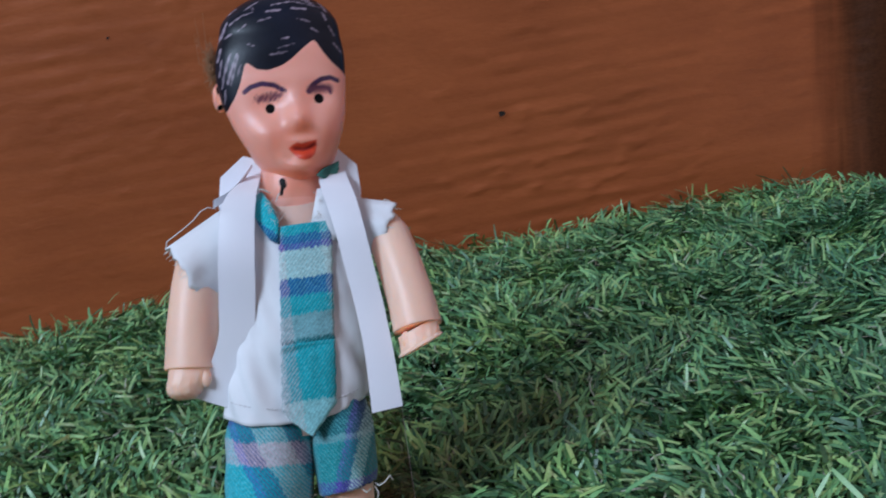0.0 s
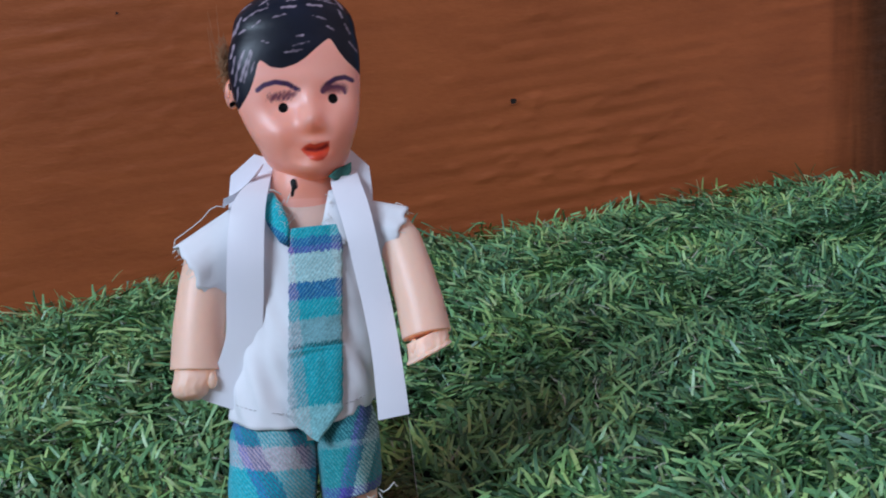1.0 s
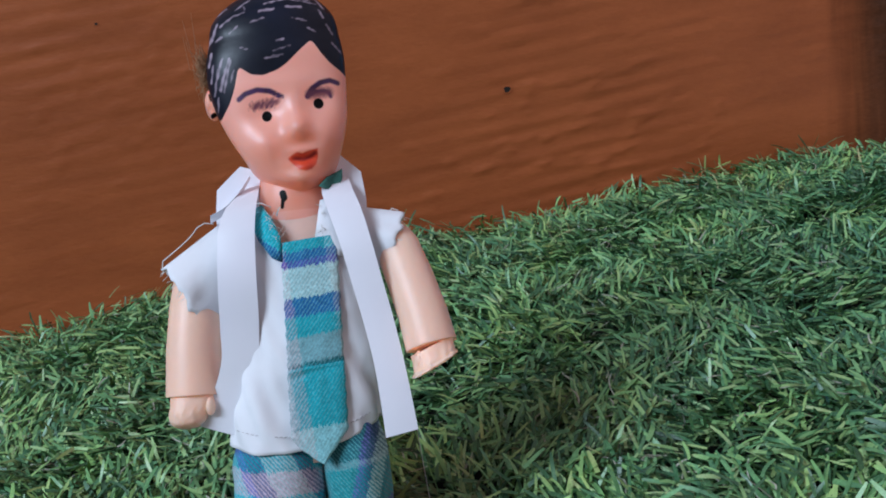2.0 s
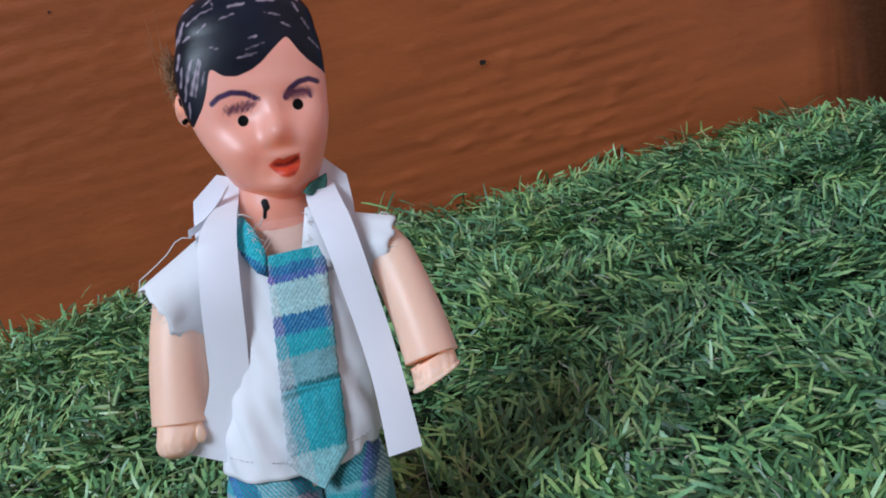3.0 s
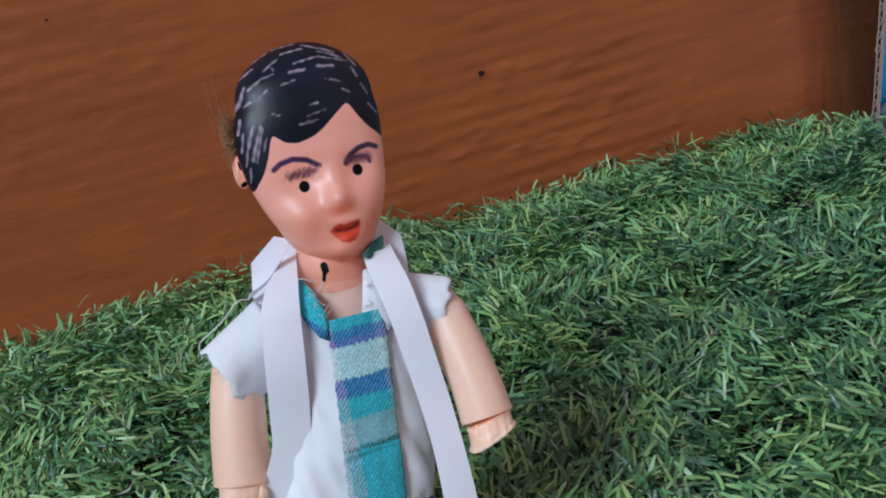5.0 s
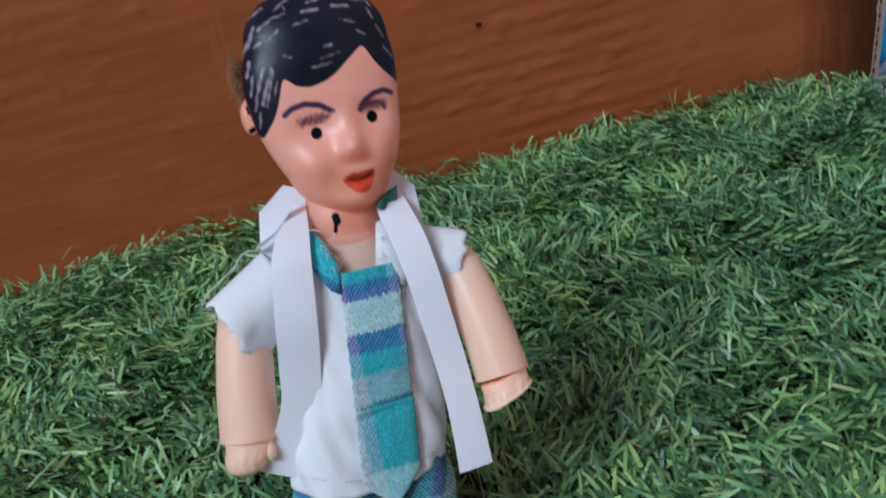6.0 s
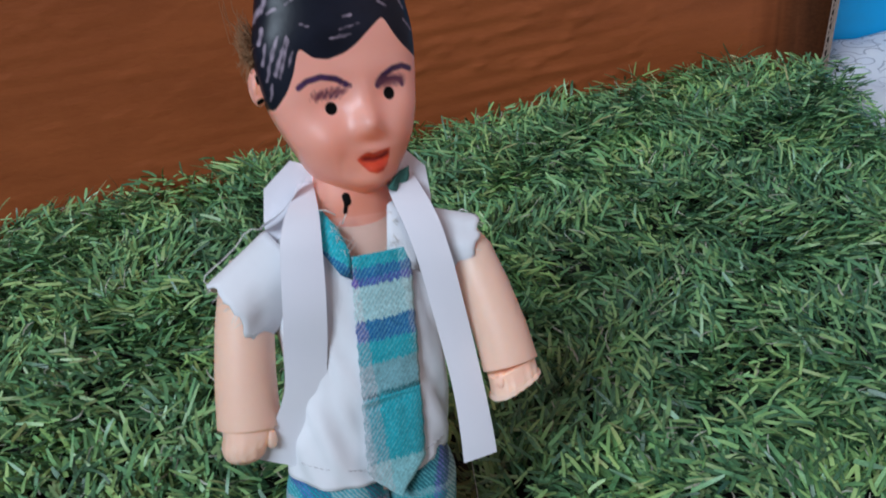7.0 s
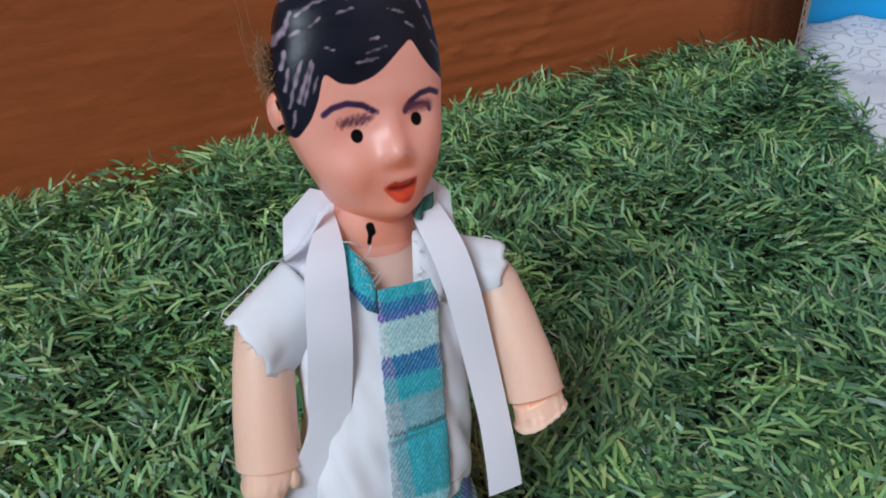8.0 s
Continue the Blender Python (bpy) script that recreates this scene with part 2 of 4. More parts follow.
MAT_TROUSERS_B = plaid("checked trouser cotton, other leg", (-0.08, 0.020, 0.060, ((0.02, VIOLET), (0.0318, (0.008, 0.31, 0.35)), (0.0415, GREY), (0.0432, SLATE), (0.0470, MURK))),
                       (-0.29, -0.024, 0.012, ((-0.024, SLATE), (-0.0150, (0.012, 0.30, 0.33)), (-0.0063, VIOLET), (-0.0050, NAVY), (-0.0028, PALE), (0.0003, SLATE))), 1)
MAT_COLLAR = plaid("checked collar cotton", (0.9, 0.08, 0.12, ((0.08, NAVY), (0.0862, DEEP), (0.0892, (0.01, 0.52, 0.62)), (0.108, (0.03, 0.14, 0.12)))),
                   (0.0, -0.02, 0.02, ((-0.02, (0.02, 0.50, 0.60)), (0.0, PALE), (0.0092, (0.03, 0.17, 0.13)))), 0)
MAT_LEAF = plain("dark green cotton", (0.05, 0.17, 0.14), 0.9, 300, 0.4, 0.4)
MAT_THREAD = plain("white thread", (0.78, 0.75, 0.72), 0.8, 800, 0.1)
MAT_STITCH = plain("grey stitching", (0.55, 0.52, 0.54), 0.9, 800, 0.1)
MAT_FIBRE = plain("brown fibre", (0.34, 0.17, 0.08), 0.6, 800, 0.3)
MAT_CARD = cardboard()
MAT_LINER = plain("torn cardboard liner", (0.38, 0.28, 0.23), 0.85, 300, 0.25, 0.4)
# near-black colour that stands in for shade inside holes
MAT_PIT_SHADE = plain("painted hollow shade", (0.015, 0.009, 0.006), 0.9, 300, 0.3)
MAT_BLUE = plain("blue painted board", (0.004, 0.42, 0.86), 0.5, 14, 0.08, 0.1)
MAT_BLADE = grass_blade()
MAT_STRAW = plain("straw coloured curl", (0.42, 0.42, 0.33), 0.6, 700, 0.35, 0.1)
MAT_STRAND = plain("pale yellow-green strand", (0.42, 0.42, 0.20), 0.5, 500, 0.3, 0.1)
MAT_BACKING = plain("dark turf backing", (0.008, 0.011, 0.007), 0.9, 200, 0.4, 0.5)
MAT_CLEAR = clear_plastic()
MAT_FLORAL = floral()
MAT_FLOOR = plain("grey cement floor", (0.16, 0.157, 0.153), 0.7, 5, 0.12, 0.2, 0.001)
MAT_BOUNCE = plain("pink bounce plaster", (0.80, 0.54, 0.48), 0.8, 4, 0.05, 0.2, 0.001)
MAT_WALL = plain("beige plaster", (0.25, 0.20, 0.18), 0.8, 4, 0.05, 0.2, 0.001)


# ---- helpers for shapes ----
def mesh_of(name, verts, faces, materials, smooth=True, slots=None):
    me = bpy.data.meshes.new(name)
    me.from_pydata([tuple(v) for v in verts], [], [tuple(f) for f in faces])
    for m in materials if isinstance(materials, (list, tuple)) else [materials]:
        me.materials.append(m)
    if smooth:
        me.polygons.foreach_set("use_smooth", [True] * len(me.polygons))
    if slots is not None:
        me.polygons.foreach_set("material_index", slots)
    me.update()
    return me


def part(name, me, parent, label=""):
    ob = new(name, me)
    ob.parent = parent
    return tagged(ob, label) if label else ob


def smooth_table(v, rows):
    """Cubic reading at v of rows (v, a, b, ...), in falling or rising order of v."""
    rows = np.array(sorted(rows), float)
    x, y = rows[:, 0], rows[:, 1:]
    d = np.gradient(y, x, axis=0)
    v = np.clip(np.atleast_1d(v), x[0], x[-1])
    k = np.clip(np.searchsorted(x, v) - 1, 0, len(x) - 2)
    h = (x[k + 1] - x[k])[:, None]
    s = ((v - x[k]) / (x[k + 1] - x[k]))[:, None]
    return (y[k] * (1 + 2 * s) * (1 - s) ** 2 + d[k] * h * s * (1 - s) ** 2 + y[k + 1] * s * s * (3 - 2 * s) + d[k + 1] * h * s * s * (s - 1))


class Shape:
    """Grows one mesh out of several closed or bare pieces; millimetres in: u to the right, v up, n to the front."""

    def __init__(self):
        self.verts, self.faces, self.slots = [], [], []

    def add(self, uvn, faces, slot=0):
        base = len(self.verts)
        self.verts += [(p[0] / 1000, -p[2] / 1000, p[1] / 1000) for p in uvn]
        self.faces += [tuple(i + base for i in f) for f in faces]
        self.slots += [slot] * len(faces)
        return base

    def loft(self, rings, slot=0, caps=True):
        k = len(rings[0])
        faces = []
        for r in range(len(rings) - 1):
            for i in range(k):
                j = (i + 1) % k
                faces.append((r * k + i, r * k + j, (r + 1) * k + j, (r + 1) * k + i))
        if caps:
            faces.append(tuple(range(k))[::-1])
            faces.append(tuple((len(rings) - 1) * k + i for i in range(k)))
        return self.add([p for ring in rings for p in ring], faces, slot)

    def tube(self, path, radii, slot=0, sides=8, flat=1.0):
        """A round-ended tube along a path of (u, v, n); radii in mm."""
        path = [Vector(p) for p in path]
        rings = []
        for i, p in enumerate(path):
            d = (path[min(i + 1, len(path) - 1)] - path[max(i - 1, 0)]).normalized()
            side = d.cross(Vector((0, 0, 1)))
            side = side.normalized() if side.length > 0.05 else Vector((1, 0, 0))
            up = side.cross(d).normalized()
            rings.append([p + (side * math.cos(a) + up * math.sin(-a) * flat) * radii[i] for a in (2 * math.pi * j / sides for j in range(sides))])
        return self.loft(rings, slot)

    def ball(self, c, r, slot=0, seg=16, rows=10):
        rings = []
        for i in range(rows + 1):
            b = math.pi / 2 - math.pi * (0.02 + 0.96 * i / rows)
            rings.append([(c[0] + r[0] * math.cos(b) * math.cos(a), c[1] + r[1] * math.sin(b), c[2] + r[2] * math.cos(b) * math.sin(a))
                          for a in (2 * math.pi * j / seg for j in range(seg))])
        return self.loft(rings, slot)

    def make(self, name, materials):
        return mesh_of(name, self.verts, self.faces, materials, True, self.slots)


def ring_of(v, left, right, front, back, seg, power=2.0):
    """An oval ring round the body at height v; power over 2 makes it boxier."""
    cu, a = (left + right) / 2, (right - left) / 2
    out = []
    for j in range(seg):
        t = 2 * math.pi * j / seg
        c, s = math.cos(t), math.sin(t)
        b = front if s > 0 else -back
        out.append((cu + a * math.copysign(abs(c) ** (2 / power), c), v, b * math.copysign(abs(s) ** (2 / power), s)))
    return out


def thick(ob, metres, offset=-1.0):
    mod = ob.modifiers.new("thickness", "SOLIDIFY")
    mod.thickness, mod.offset = metres, offset
    return ob


def segment_distance(p, a, b):
    a, b = np.array(a, float), np.array(b, float)
    d = b - a
    s = np.clip(((p - a) @ d) / max(d @ d, 1e-9), 0, 1)
    return np.linalg.norm(p - (a + s[:, None] * d), axis=1)


def line_distance(p, pts):
    return np.min([segment_distance(p, a, b) for a, b in zip(pts, pts[1:])], axis=0)


def inside_distance(p, poly):
    """Distance to a polygon's outline, positive inside."""
    d = line_distance(p, [*poly, poly[0]])
    hit = np.zeros(len(p), bool)
    for (x0, y0), (x1, y1) in zip(poly, [*poly[1:], poly[0]]):
        cross = ((y0 > p[:, 1]) != (y1 > p[:, 1])) & (p[:, 0] < (x1 - x0) * (p[:, 1] - y0) / ((y1 - y0) or 1e-9) + x0)
        hit ^= cross
    return np.where(hit, d, -d)


# ---- the room: unseen plain walls that close the place, with a window on the left ----
def slab(name, x0, x1, y0, y1, z0, z1, material, label, category, kind="structure"):
    v = [(x, y, z) for x in (x0, x1) for y in (y0, y1) for z in (z0, z1)]
    f = [(0, 1, 3, 2), (4, 6, 7, 5), (0, 4, 5, 1), (2, 3, 7, 6), (0, 2, 6, 4), (1, 5, 7, 3)]
    ob = new(name, mesh_of(name, v, f, material, False))
    return tagged(ob, label, category, kind=kind)


slab("floor", -3.6, 1.0, -2.5, 1.0, -0.10, -0.012, MAT_FLOOR, "plain grey cement floor of the room", "floor")
slab("ceiling", -3.6, 1.0, -2.5, 1.0, 3.80, 3.90, MAT_WALL, "plain beige ceiling", "ceiling")
slab("wall_north", -3.6, 1.0, 1.0, 1.12, -0.1, 3.9, MAT_WALL, "plain beige plaster wall", "wall")
slab("wall_west", -3.72, -3.6, -2.62, 1.12, -0.1, 3.9, MAT_WALL, "plain beige plaster wall", "wall")
# pink wall added out of view as a reflector, for warm fill
slab("wall_east", 1.0, 1.12, -2.62, 1.12, -0.1, 3.9, MAT_BOUNCE, "unseen pink wall added to bounce warm light", "wall")


def window_wall():
    """The wall behind the camera with the window's opening, as one mesh."""
    bm = bmesh.new()
    xs, zs = (-3.6, -3.42, -1.28, 1.0), (-0.1, 2.22, 3.58, 3.9)
    grid = [[bm.verts.new((x, -2.5, z)) for z in zs] for x in xs]
    for i in range(3):
        for j in range(3):
            if (i, j) != (1, 1):
                bm.faces.new((grid[i][j], grid[i + 1][j], grid[i + 1][j + 1], grid[i][j + 1]))
    ext = bmesh.ops.extrude_face_region(bm, geom=bm.faces[:])
    bmesh.ops.translate(bm, verts=[g for g in ext["geom"] if isinstance(g, bmesh.types.BMVert)], vec=(0, -0.12, 0))
    bmesh.ops.recalc_face_normals(bm, faces=bm.faces)
    me = bpy.data.meshes.new("wall_south")
    bm.to_mesh(me)
    me.materials.append(MAT_WALL)
    tagged(new("wall_south", me), "plain beige plaster wall with a window opening", "wall", kind="structure")


window_wall()

# ---- cardboard backdrop, turf mat, blue board, cloth ----
WALL_POSE = pose(0.093, 0.2985, 0.0, 0, 0, 5.6)
X0, TOP = -0.9, 0.46


CURL_AT, CURL_R, CURL_END = 0.219, 0.025, radians(95)
SKEW = 0.07


def board_at(s):
    """Where the board's face lies s metres along it, and its outward tangent: flat, then curling to the front at its cut end."""
    p = min(CURL_END, max(0.0, (s - CURL_AT) / CURL_R))
    x, y = (s, 0.0) if p == 0 else (CURL_AT + CURL_R * math.sin(p), -CURL_R * (1 - math.cos(p)))
    return x, y, math.cos(p), -math.sin(p)


def crease(x, z):
    """Flutes of the corrugation show through as rows, tilted to fit the camera's view, broken into short raised dashes
    in patches.
    """
    q = noise.noise(Vector((x * 6.0, z * 6.0, 3.1)))
    patchy = max(0.15, min(1.1, 0.45 + 1.3 * q))
    wave = z + 0.0016 * noise.noise(Vector((x * 14.0, z * 30.0, 1.7)))
    wave -= 0.055 * x
    row = math.sin(wave / 0.0102 * 2 * math.pi)
    run = 0.55 * row * (0.6 + 0.8 * noise.noise(Vector((x * 30.0, (z - 0.055 * x) * 98.0, 0.3)))) + 0.5 * noise.noise(Vector((x * 42.0, (z - 0.055 * x) * 125.0, 7.7)))
    dash = max(0.0, noise.noise(Vector((x * 75.0, (z - 0.055 * x) * 210.0, 5.5))) - 0.28)
    return 0.00072 * patchy * run - 0.0019 * dash * max(0.2, min(1.0, 0.6 + q)) + 0.003 * noise.noise(Vector((x * 2.6, z * 2.6, 9.0)))


def cardboard_wall():
    nx, nz = 430, 230
    last = CURL_AT + CURL_R * CURL_END
    verts = []
    for i in range(nx + 1):
        s = X0 + (last - X0) * (i / nx) ** 0.8
        x, y, tx, ty = board_at(s)
        for j in range(nz + 1):
            z = TOP * (j / nz) ** 1.45
            c = crease(s, z) * max(0.15, 1 - max(0.0, s - CURL_AT) / 0.05)
            verts.append((x - ty * c + SKEW * (z - 0.05), y + tx * c, z))
    faces = [(i * (nz + 1) + j, (i + 1) * (nz + 1) + j, (i + 1) * (nz + 1) + j + 1, i * (nz + 1) + j + 1) for i in range(nx) for j in range(nz)]
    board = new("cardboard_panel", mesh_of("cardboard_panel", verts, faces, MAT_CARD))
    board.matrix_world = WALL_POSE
    tagged(board, "creased brown corrugated cardboard panel standing behind the turf", "cardboard")

    def off(s, d, z):
        x, y, tx, ty = board_at(s)
        return x - ty * d + SKEW * (z - 0.05), y + tx * d, z
    # back liner, the wavy core between, and the liners' cut edges
    back = [off(s, 0.0042, z) for s in np.linspace(X0, last, 60) for z in (0.0, TOP)]
    part("back_liner", mesh_of("back_liner", back, [(2 * i, 2 * i + 1, 2 * i + 3, 2 * i + 2) for i in range(59)], MAT_LINER), board)
    n = 440
    verts = []
    for j in range(n + 1):
        z = TOP * j / n
        d = 0.0020 + 0.0014 * math.sin(z / 0.0084 * 2 * math.pi)
        verts += [off(last - 0.02, d, z), off(last - 0.01, d, z), off(last - 0.0004, d, z)]
    faces = [(3 * j + k, 3 * j + k + 1, 3 * j + k + 4, 3 * j + k + 3) for j in range(n) for k in (0, 1)]
    thick(part("flute", mesh_of("flute", verts, faces, MAT_LINER), board, "pale wavy corrugated core at the cut edge"), 0.0005, 0.0)
    # dark sheet that paints the shade between the liners
    pit = [off(last - 0.0014, d, z) for z in (0.0, TOP) for d in (0.0002, 0.0040)]
    part("hollow", mesh_of("hollow", pit, [(0, 1, 3, 2)], MAT_PIT_SHADE, False), board, "dark sheet painted for the shade between the liners")
    for d in (0.0, 0.0041):
        ring = [(last - 0.0012, d - 0.0002), (last, d - 0.0002), (last, d + 0.0004), (last - 0.0012, d + 0.0004)]
        v = []
        for j in range(61):
            z = TOP * j / 60
            w = 0.0003 * noise.noise(Vector((z * 90, d * 900, 1)))
            v += [off(s, q + w, z) if s < last else tuple(np.array(off(last, q + w, z)) + 0.0006 * np.array((*board_at(last)[2:], 0))) for s, q in ring]
        f = [(4 * j + k, 4 * j + (k + 1) % 4, 4 * j + 4 + (k + 1) % 4, 4 * j + 4 + k) for j in range(60) for k in range(4)]
        part("cut_edge", mesh_of("cut_edge", v, f, MAT_LINER, False), board, "pale torn liner edge")
    # punctures with a lifted rim; a dark disc paints the shade inside
    for x, z, r in ((0.002, 0.1015, 0.0019), (-0.219, 0.1745, 0.0008)):
        s = Shape()
        y0 = crease(x, z) * 1000
        rings = []
        for rr, n_out in ((1.5, 0.0), (1.25, 0.16), (1.1, 0.12), (1.02, 0.05)):
            rings.append([(x * 1000 + rr * r * 1000 * (1 + 0.18 * math.sin(3 * a + rr)) * math.cos(a), z * 1000 + rr * r * 1000 * (1 + 0.2 * math.cos(2 * a)) * math.sin(a), n_out * r * 500 - y0 + 0.35)
                          for a in (2 * math.pi * k / 18 for k in range(18))])
        s.loft(rings, 0, False)
        s.add(rings[-1], [tuple(range(18))], 1)
        part("puncture", s.make("puncture", [MAT_CARD, MAT_PIT_SHADE]), board, "small dark torn hole")


cardboard_wall()


def mat_edge(y):
    """The turf's cut edge on the right, as x."""
    return 0.366 + (y - 0.344) * 0.40


def wall_line(x):
    return 0.2985 + (x - 0.093) * math.tan(radians(5.6))


def ground_rise(x, y):
    """The mat's rise towards the back, shaped to fit the turf line in the camera's view."""
    a, b = np.clip((x + 0.15) / 0.27, 0, 1), np.clip((y - 0.03) / 0.25, 0, 1)
    c = np.clip((x - 0.04) / 0.26, 0, 1)
    p, q = np.clip((x + 0.19) / 0.08, 0, 1), np.clip((x + 0.04) / 0.14, 0, 1)
    hump = 0.009 * p * p * (3 - 2 * p) * (1 - q * q * (3 - 2 * q))
    return (0.013 * a * a * (3 - 2 * a) + 0.0065 * c * c * (3 - 2 * c) + hump) * b * b * (3 - 2 * b)


def turf():
    nx, ny = 60, 50
    v = []
    for low in (True, False):
        for i in range(nx + 1):
            for j in range(ny + 1):
                y = -0.45 + 0.77 * j / ny
                x = -0.62 + (mat_edge(y) + 0.62) * i / nx
                y = min(y, wall_line(x))
                v.append((x, y, -0.011 if low else -0.008 + float(ground_rise(x, y))))
    at = lambda i, j, k: k * (nx + 1) * (ny + 1) + i * (ny + 1) + j
    f = [(at(i, j, 1), at(i + 1, j, 1), at(i + 1, j + 1, 1), at(i, j + 1, 1)) for i in range(nx) for j in range(ny)]
    f += [(at(i, j, 0), at(i, j + 1, 0), at(i + 1, j + 1, 0), at(i + 1, j, 0)) for i in range(nx) for j in range(ny)]
    f += [(at(i, j, 0), at(i + 1, j, 0), at(i + 1, j, 1), at(i, j, 1)) for i in range(nx) for j in (0, ny)]
    f += [(at(i, j, 0), at(i, j + 1, 0), at(i, j + 1, 1), at(i, j, 1)) for i in (0, nx) for j in range(ny)]
    mat = new("turf_mat", mesh_of("turf_mat", v, f, MAT_BACKING, False))
    tagged(mat, "dark backing sheet of an artificial turf mat", "turf mat")
    rng = np.random.default_rng(11)

    pile_points, pile_faces, pile_slots = [], [], []

    def blades(count, x0, x1, y0, y1, length, width, rise, slot, curl=0.3, keep_wall=0.004, lift=0.0, stitch=0, sag=0.55):
        x, y = rng.uniform(x0, x1, count), rng.uniform(y0, y1, count)
        lean = np.zeros(count)
        if stitch:
            # stitched in tufts: blades fan out of one hole, mostly to one side
            holes = count // stitch
            own = rng.integers(0, holes, count)
            x, y = x[own] + rng.normal(0, 0.0011, count), y[own] + rng.normal(0, 0.0011, count)
            lean = rng.normal(0, 0.75, holes)[own]
        along = (x - 0.093) * math.cos(radians(5.6)) + (y - 0.2985) * math.sin(radians(5.6))
        depth = (y - wall_line(x)) * math.cos(radians(5.6))
        curled = (along > CURL_AT - 0.008) & (along < CURL_AT + CURL_R + 0.011) & (depth > -0.0445 + 0.8 * (CURL_AT + CURL_R - along).clip(0, 0.045))
        ok = (y < wall_line(x) - keep_wall) & (x < mat_edge(y)) & ~curled
        x, y, lean = x[ok], y[ok], lean[ok]
        k = len(x)
        tuft = 0.5 + 0.5 * np.sin(x * 71 + 3 * np.sin(y * 53)) * np.sin(y * 83 + 2 * np.sin(x * 37))
        flow = 2.9 + 1.5 * np.sin(x * 47 + 2 * np.sin(y * 39)) + 1.3 * np.cos(y * 57 + 1.5 * np.sin(x * 31))
        ang = flow + lean + rng.normal(0, 0.5 if stitch else 0.95, k)
        ln = length * rng.uniform(0.65, 1.25, k) * (0.85 + 0.3 * tuft)
        el = np.clip(rng.normal(rise, 0.33, k), 0.12, 1.5)
        z0 = (rng.uniform(0.0008, 0.0075, k) * (0.5 + 0.9 * tuft) - 0.004 * (stitch > 0)) + lift * rng.uniform(0.3, 1.0, k)
        rise_z = ground_rise(x, y)
        z0 = z0 + rise_z
        w = width * rng.uniform(0.7, 1.25, k)
        steps, verts = 4, []
        px, py, pz, turn = x.copy(), y.copy(), z0.copy(), rng.normal(0, curl, k)
        droop = rng.uniform(0.0, 2 * sag, k) * el
        roll = rng.uniform(-0.9, 0.9, k)
        for s in range(steps):
            f = s / (steps - 1)
            a, e = ang + turn * f, el - droop * 1.15 * f
            hw = w * (0.5 if s < steps - 1 else 0.28)
            sx, sy, sz = -np.sin(a) * np.cos(roll), np.cos(a) * np.cos(roll), np.sin(roll)
            for sign in (-1, 1):
                verts.append(np.stack([px + sign * hw * sx, py + sign * hw * sy, np.maximum(pz + sign * hw * sz, rise_z - 0.0075)], 1))
            step = ln / (steps - 1)
            px, py, pz = px + step * np.cos(e) * np.cos(a), py + step * np.cos(e) * np.sin(a), pz + step * np.sin(e)
            py = np.minimum(py, wall_line(px) - 0.0035)
        pts = np.stack(verts, 1).reshape(-1, 3)
        base = (np.arange(k) * 2 * steps)[:, None, None]
        quad = np.array([(2 * s, 2 * s + 1, 2 * s + 3, 2 * s + 2) for s in range(steps - 1)])[None]
        faces = (base + quad).reshape(-1, 4)
        pile_faces.append(faces + sum(len(q) for q in pile_points))
        pile_points.append(pts)
        pile_slots.append(np.full(len(faces), slot, np.int32))

    area = lambda x0, x1, y0, y1: (x1 - x0) * (y1 - y0) * 1e4
    near = (-0.28, 0.38, -0.08, 0.33)
    blades(int(19 * area(*near)), *near, 0.0135, 0.00125, 0.62, 0, 0.45, stitch=7, sag=0.55)
    blades(int(13 * area(*near)), *near, 0.0088, 0.00130, 0.34, 0, 0.28, 0.004, 0.008, sag=0.4)
    blades(int(9 * area(-0.60, 0.17, -0.40, -0.08)), -0.60, 0.17, -0.40, -0.08, 0.0125, 0.0013, 0.6, 0, stitch=9)
    blades(int(12 * area(-0.60, -0.28, -0.08, 0.26)), -0.60, -0.28, -0.08, 0.26, 0.0125, 0.0013, 0.6, 0, stitch=9)
    blades(int(0.9 * area(*near)), *near, 0.008, 0.0006, 0.35, 1, 1.6, 0.004, 0.006)
    blades(190, -0.42, 0.33, 0.24, 0.31, 0.0165, 0.0009, 0.50, 2, 0.9, 0.004, 0.007)
    for k in range(9):
        y = 0.235 + 0.01 * k
        blades(int(28 * (k + 1)), -0.40, 0.37, y, y + 0.03, 0.0115 + 0.0004 * k, 0.0011, 0.42, 0, 0.7, 0.004, 0.008, sag=0.6)
        blades(int(22 * (k + 1)), -0.40, 0.10, y - 0.02, y + 0.01, 0.0125, 0.0011, 0.42, 0, 0.7, 0.004, 0.012, sag=0.6)
    pts, faces = np.concatenate(pile_points), np.concatenate(pile_faces)
    me = bpy.data.meshes.new("grass")
    me.vertices.add(len(pts))
    me.vertices.foreach_set("co", pts.astype(np.float32).ravel())
    me.loops.add(faces.size)
    me.loops.foreach_set("vertex_index", faces.astype(np.int32).ravel())
    me.polygons.add(len(faces))
    me.polygons.foreach_set("loop_start", np.arange(0, faces.size, 4, dtype=np.int32))
    for m in (MAT_BLADE, MAT_STRAW, MAT_STRAND):
        me.materials.append(m)
    me.polygons.foreach_set("material_index", np.concatenate(pile_slots))
    me.polygons.foreach_set("use_smooth", np.ones(len(faces), bool))
    me.update(calc_edges=True)
    tagged(new("grass", me), "dense tangled green plastic grass on the turf mat", "grass", kind="stuff")


turf()

board = slab("blue_board", 0.355, 0.9, 0.366, 0.372, -0.012, 0.5, MAT_BLUE, "bright blue board standing behind the cardboard", "board", "")


